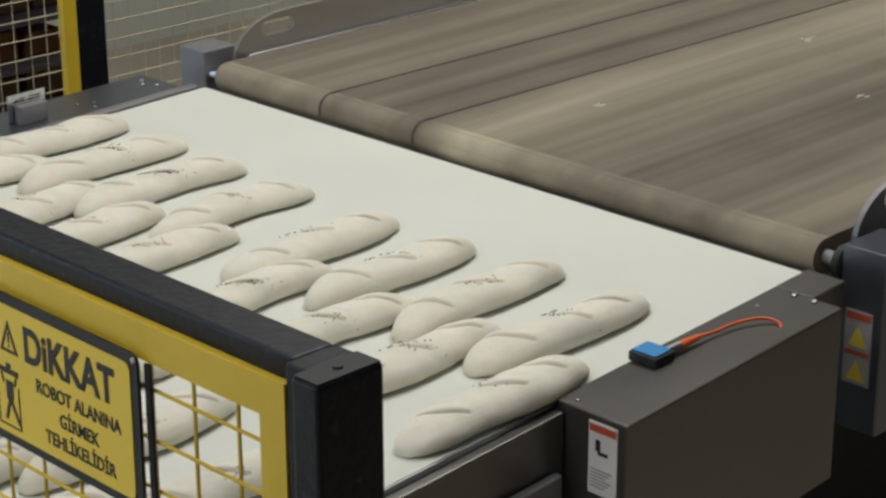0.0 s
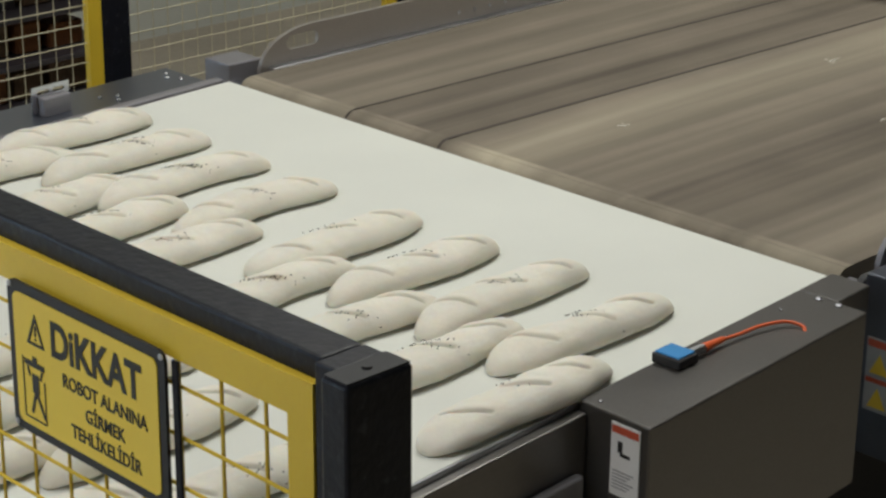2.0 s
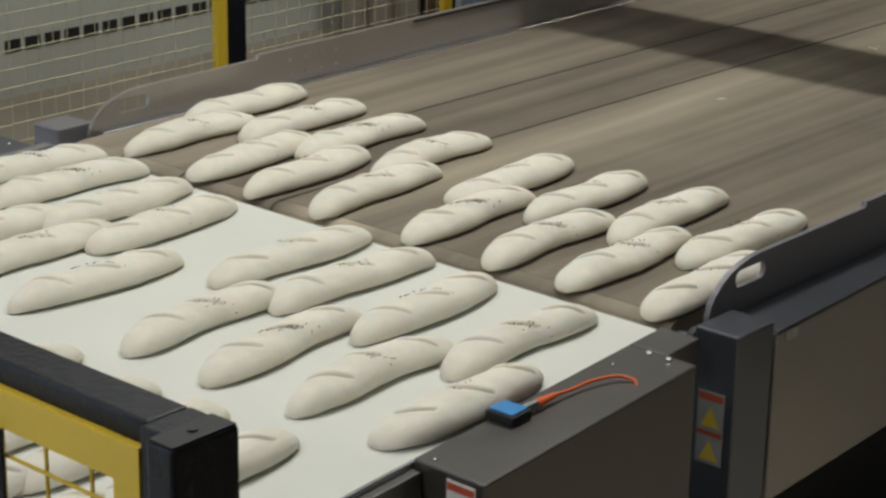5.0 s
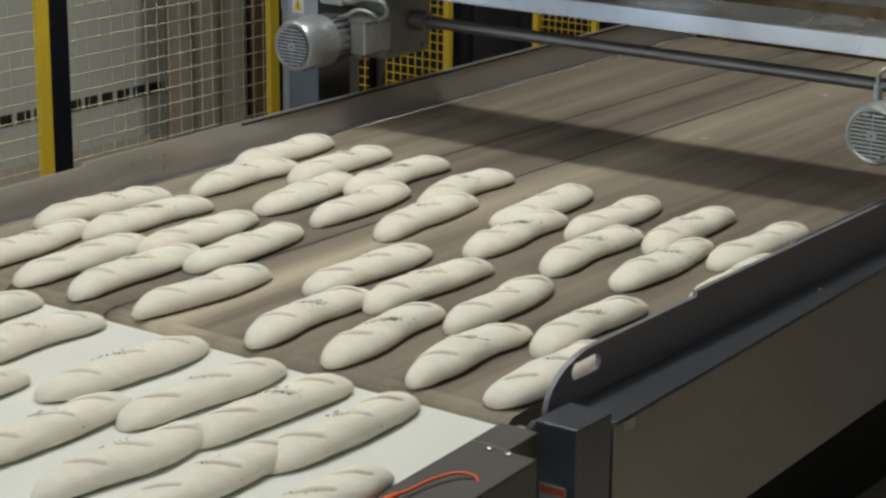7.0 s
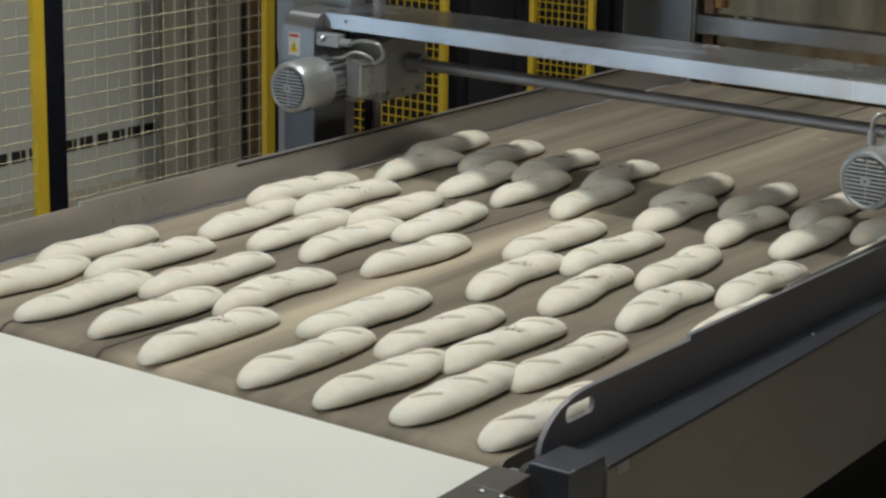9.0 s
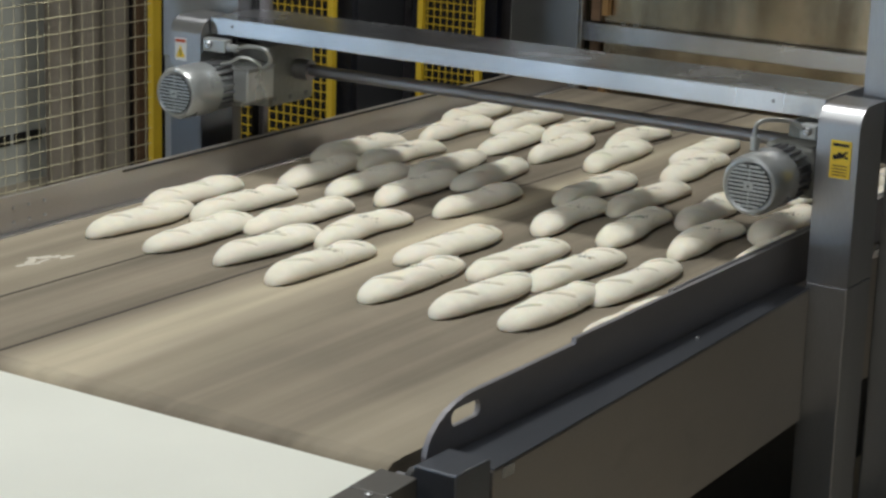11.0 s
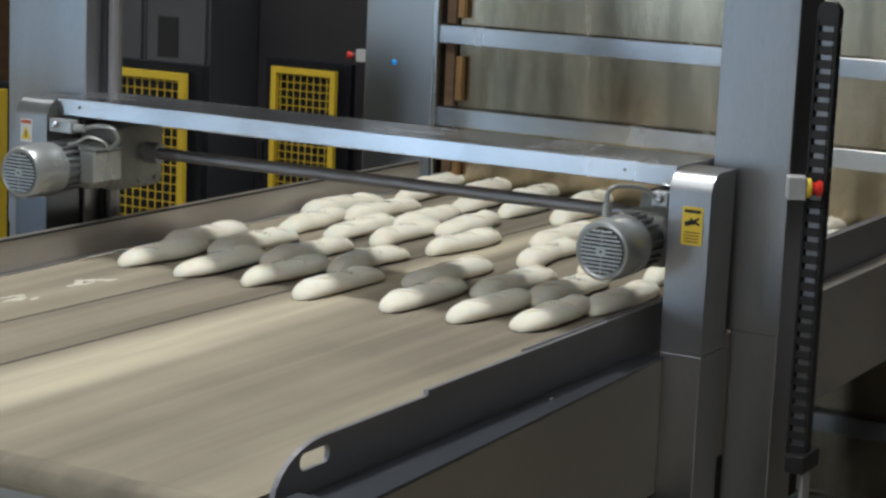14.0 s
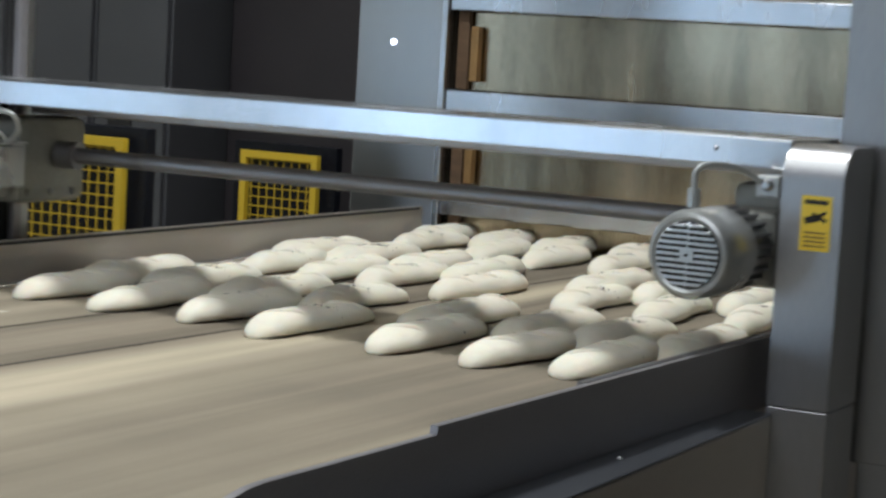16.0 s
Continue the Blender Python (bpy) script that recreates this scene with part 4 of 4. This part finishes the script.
def loaf_mesh(seed, length, width, height, cuts):
    rnd = random.Random(seed)
    b = B()
    NU, NV = 150, 100
    ph = [rnd.uniform(0, 6.28) for _ in range(6)]
    bend = rnd.uniform(-0.011, 0.011)
    taper = rnd.uniform(-0.09, 0.09)
    rings = []
    for i in range(NU + 1):
        u = -1 + 2 * i / NU
        u = math.sin(u * math.pi / 2) * 0.35 + u * 0.65
        a = max(1 - abs(u) ** 5.0, 0) ** 0.5
        w = width / 2 * a * (1 + taper * u + 0.06 * math.sin(2.6 * u + ph[0]) + 0.035 * math.sin(6 * u + ph[1]))
        hh = height * max(1 - abs(u) ** 5.0, 0) ** 0.56 * (1 + 0.04 * math.sin(4 * u + ph[2]) - 0.05 * u * taper)
        y = u * length / 2
        cx = bend * math.cos(u * 2.2) + 0.003 * math.sin(5 * u + ph[3])
        ring = []
        for k in range(NV):
            t = math.pi * k / 84 if k < 84 else math.pi + math.pi * (k - 84) / 16
            c, s = math.cos(t), math.sin(t)
            px = cx + w * math.copysign(abs(c) ** 0.9, c)
            pz = hh * (0.30 + 0.70 * s) if s > 0 else hh * 0.30 * (1 - abs(s) ** 0.7)
            p = Vector((px, y, pz))
            if s > 0.15:
                for cy, cx0, ang, ln in cuts:
                    dy, dx = y - cy, px - cx - cx0
                    al = dy * math.cos(ang) + dx * math.sin(ang)
                    ac = -dy * math.sin(ang) + dx * math.cos(ang)
                    f = max(1 - (al / (ln / 2)) ** 2, 0)
                    if f <= 0:
                        continue
                    f = f ** 0.5
                    side = -ac
                    p.z += f * (-0.0088 * math.exp(-((side + 0.0015) / 0.0028) ** 2) + (0.0048 * math.exp(-((side - 0.004) / 0.011) ** 2) if side > -0.0005 else 0))
                    roll = f * 0.0050 * math.exp(-((side - 0.003) / 0.0055) ** 2)
                    p.x += roll * math.cos(ang)
                    p.y -= roll * math.sin(ang)
            p.z += 0.0040 * min(pz / 0.03, 1) * noise.noise(Vector((px * 14 + seed * 3, y * 14, 0))) + 0.0016 * noise.noise(Vector((px * 30 + seed, y * 30, pz * 30))) + 0.0005 * noise.noise(Vector((px * 160, y * 160 + seed, pz * 160)))
            p.z = max(p.z, 0)
            ring.append(b.verts.new(p))
        rings.append(ring)
    for r0, r1 in zip(rings, rings[1:]):
        for k in range(NV):
            b.faces.new((r0[k], r0[(k + 1) % NV], r1[(k + 1) % NV], r1[k]))
    bmesh.ops.remove_doubles(b, verts=b.verts, dist=0.0002)
    me = finish(b, "loaf", "dough")
    me.shade_smooth()
    return me


def seed_mesh(seed, length, width, height, cut):
    rnd = random.Random(seed + 50)
    b = B()
    for _ in range(rnd.randint(12, 50)):
        al, ac = rnd.gauss(0, 0.028), rnd.gauss(0, 0.010)
        y = cut[0] + al * math.cos(cut[2]) - ac * math.sin(cut[2])
        x = cut[1] + al * math.sin(cut[2]) + ac * math.cos(cut[2])
        z = height * (0.30 + 0.70 * math.sqrt(max(1 - (x / (width / 2)) ** 2, 0.1))) + 0.0012
        m = Matrix.Translation((x, y, z)) @ Matrix.Rotation(rnd.uniform(0, 6.28), 4, "Z") @ Matrix.Diagonal((0.0012, 0.0023, 0.0012, 1))
        bmesh.ops.create_icosphere(b, subdivisions=1, radius=1.0, matrix=m)
    return finish(b, "seeds", "seed")


LEN, WID, HGT = 0.440, 0.099, 0.049
KINDS = []
for k in range(12):
    rnd = random.Random(100 + k)
    sgn = 1
    cuts = [(cy + rnd.uniform(-0.012, 0.012), rnd.uniform(-0.006, 0.008), sgn * radians(rnd.uniform(36, 54)), rnd.uniform(0.070, 0.098)) for cy in (-0.120, 0.005, 0.125)]
    ln = LEN * rnd.uniform(0.97, 1.03)
    KINDS.append((loaf_mesh(k, ln, WID * rnd.uniform(0.96, 1.05), HGT, cuts), seed_mesh(k, ln, WID, HGT, cuts[1])))

# the way of the belts (seconds, metres), the sideways creep of the loaves, the lift of the loader
TRAVEL = [(0.0, 0.0), (2.5, 0.0), (2.6, 0.03), (3.0, 0.212), (3.5, 0.440), (4.0, 0.672), (6.5, 1.736), (7.0, 1.949), (7.5, 2.160), (8.0, 2.370), (8.5, 2.583), (11.0, 3.665),
          (11.5, 3.880), (12.0, 4.095), (12.5, 4.305), (12.8, 4.430), (13.0, 4.490), (13.2, 4.495), (16.0, 4.495)]
LIFT = [(0.0, 0.049), (0.5, 0.031), (1.0, 0.010), (1.5, 0.0), (2.0, 0.0), (11.5, 0.0), (11.8, 0.003), (12.0, 0.020), (12.5, 0.077), (13.0, 0.138), (13.5, 0.197), (14.0, 0.260), (14.5, 0.322),
        (15.0, 0.385), (15.3, 0.412), (15.5, 0.417), (16.0, 0.417)]


def creep(y):
    """Sideways creep of what rides on the slightly skewed belts."""
    return -0.072 * y if y < 0 else -0.016 * y


def lift(t):
    return float(np.interp(t, [a for a, _ in LIFT], [a for _, a in LIFT]))


def travel(t):
    return float(np.interp(t, [a for a, _ in TRAVEL], [a for _, a in TRAVEL]))


# each row: the middle's place along the belt, and the loaves across it
ROWS = [(-0.595, (0.105, 0.318, 0.528, 0.755, 1.025, 1.235, 1.447, 1.655)),
        (-0.890, (0.197, 0.447, 0.634, 0.840, 1.118, 1.345, 1.543, 1.757)),
        (-1.375, (0.119, 0.284, 0.483, 0.659, 1.009, 1.197, 1.410, 1.650)),
        (-1.705, (0.231, 0.418, 0.587, 0.816, 1.123, 1.329, 1.545, 1.752)),
        (-2.200, (0.120, 0.302, 0.522, 0.740, 1.027, 1.251, 1.418, 1.598)),
        (-2.542, (0.200, 0.420, 0.649, 0.860, 1.136, 1.355, 1.537, 1.758))]
AHEAD = ((0.010, 0.005, -0.004, -0.002, -0.015, -0.006, 0.012, 0.0), (0.020, -0.006, -0.008, 0.002, 0.005, 0.002, 0.014, 0.003),
         (0.036, 0.030, 0.008, -0.014, 0.028, 0.008, -0.010, -0.016), (0.005, 0.0, 0.006, -0.015, -0.006, -0.005, 0.002, 0.010),
         (0.010, 0.018, -0.002, -0.010, -0.004, -0.014, -0.006, -0.008), (0.030, 0.022, 0.025, -0.028, -0.008, -0.018, 0.004, 0.006))
SLANT = ((0, 1, -1, 2, 1, 0, 2, -1), (0, 4, 4, 3, 2, 0, 1, 2), (-6, -4, 1, 2, -2, -3, 3.5, 0), (5, 2, 1, -2, 2, 5, 2, 0), (-1, -2, -4, 0, -4, -3, -2, 1), (0, 1, -2, 0, 1, -2, -1, -1))
LOAVES = []
rnd = random.Random(9)
for row, (middle, xs) in enumerate(ROWS):
    for col, x in enumerate(xs):
        me, se = KINDS[(row * 3 + col * 5 + rnd.randint(0, 1)) % len(KINDS)]
        ob = tagged(new("bread_loaf", me), "pale raw dough loaf with three slashes and brown seeds", "loaf", "loaves on the belts")
        s = new("seed_sprinkle", se)
        s.parent = ob
        tagged(s, "sprinkle of dark brown seeds", kind="stuff")
        LOAVES.append((ob, x, middle + AHEAD[row][col], SLANT[row][col]))

# flour smudges carried along by the brown belt
SMUDGES = []
rnd = random.Random(21)
for x, y, w in ((0.22, -2.97, 0.050), (0.235, -3.27, 0.045), (0.90, 1.24, 0.014), (0.91, 0.41, 0.012), (1.30, 0.9, 0.012)):
    b = B()
    for _ in range(9):
        m = Matrix.Translation((rnd.gauss(0, w * 0.5), rnd.gauss(0, w * 0.8), 0)) @ Matrix.Rotation(rnd.uniform(-0.4, 0.4), 4, "Z") @ Matrix.Diagonal((w * rnd.uniform(0.1, 0.3), w * rnd.uniform(0.3, 0.7), 0.0012, 1))
        bmesh.ops.create_icosphere(b, subdivisions=1, radius=1.0, matrix=m)
    ob = solo("flour_smudge", b, "flour", "thin pale smudge of flour on the brown belt", "flour", "stuff", True)
    SMUDGES.append((ob, x, y))


def on_loop(s):
    """Where a place on the belt's loop lies: (y, z) in the loader's space."""
    r, y0 = 0.034, 0.045
    if s > 3.72:
        return min(s, 3.80), -0.03
    if s >= y0:
        return s, 0.0
    arc = y0 - s
    if arc < math.pi * r:
        return y0 - r * math.sin(arc / r), -0.036 + r * math.cos(arc / r)
    return min(y0 + arc - math.pi * r, 3.70), -0.070


def motions():
    grid = [0.0] + [2.5 + 0.1 * k for k in range(108)] + [16.0]
    for ob, s0 in SLABS:
        rows = []
        for t in grid:
            s = s0 + travel(t)
            (ya, za), (yb, zb) = on_loop(s), on_loop(s + SLAB)
            flat = za == zb or s > 3.6
            tip = (180.0 if s < 0 else 0.0) if flat else math.degrees(math.atan2(zb - za, yb - ya)) % 360
            rows.append((t, pose(0, ya, za, tip)))
        walk(ob, rows)
    walk(LOADER, [(t, pose(0, 0, BELT + h)) for t, h in LIFT])
    times = sorted({t for t, _ in TRAVEL} | {t for t, _ in LIFT})
    for ob, x, y, turn in LOAVES:
        rows = []
        for t in times:
            d = travel(t)
            up = lift(t) if t > 6 else 0.0
            rows.append((t, pose(x + creep(y + d), y + d, BELT + 0.0015 + up, 0, 0, turn)))
        walk(ob, rows)
    # smudges ride round the belt loop: on top past the nose, on the return run before
    for ob, x, y in SMUDGES:
        turn = [2.5 + k * 0.1 for k in range(105)]
        rows = []
        for t in sorted(set(times) | {round(q, 2) for q in turn}):
            s = y + travel(t)
            up = BELT + lift(t)
            if s > 0.045:
                rows.append((t, pose(x, min(s, 3.80), up + 0.0018)))
            else:
                rows.append((t, pose(x, min(0.09 - s, 3.80), up - 0.0735)))
        walk(ob, rows)


motions()
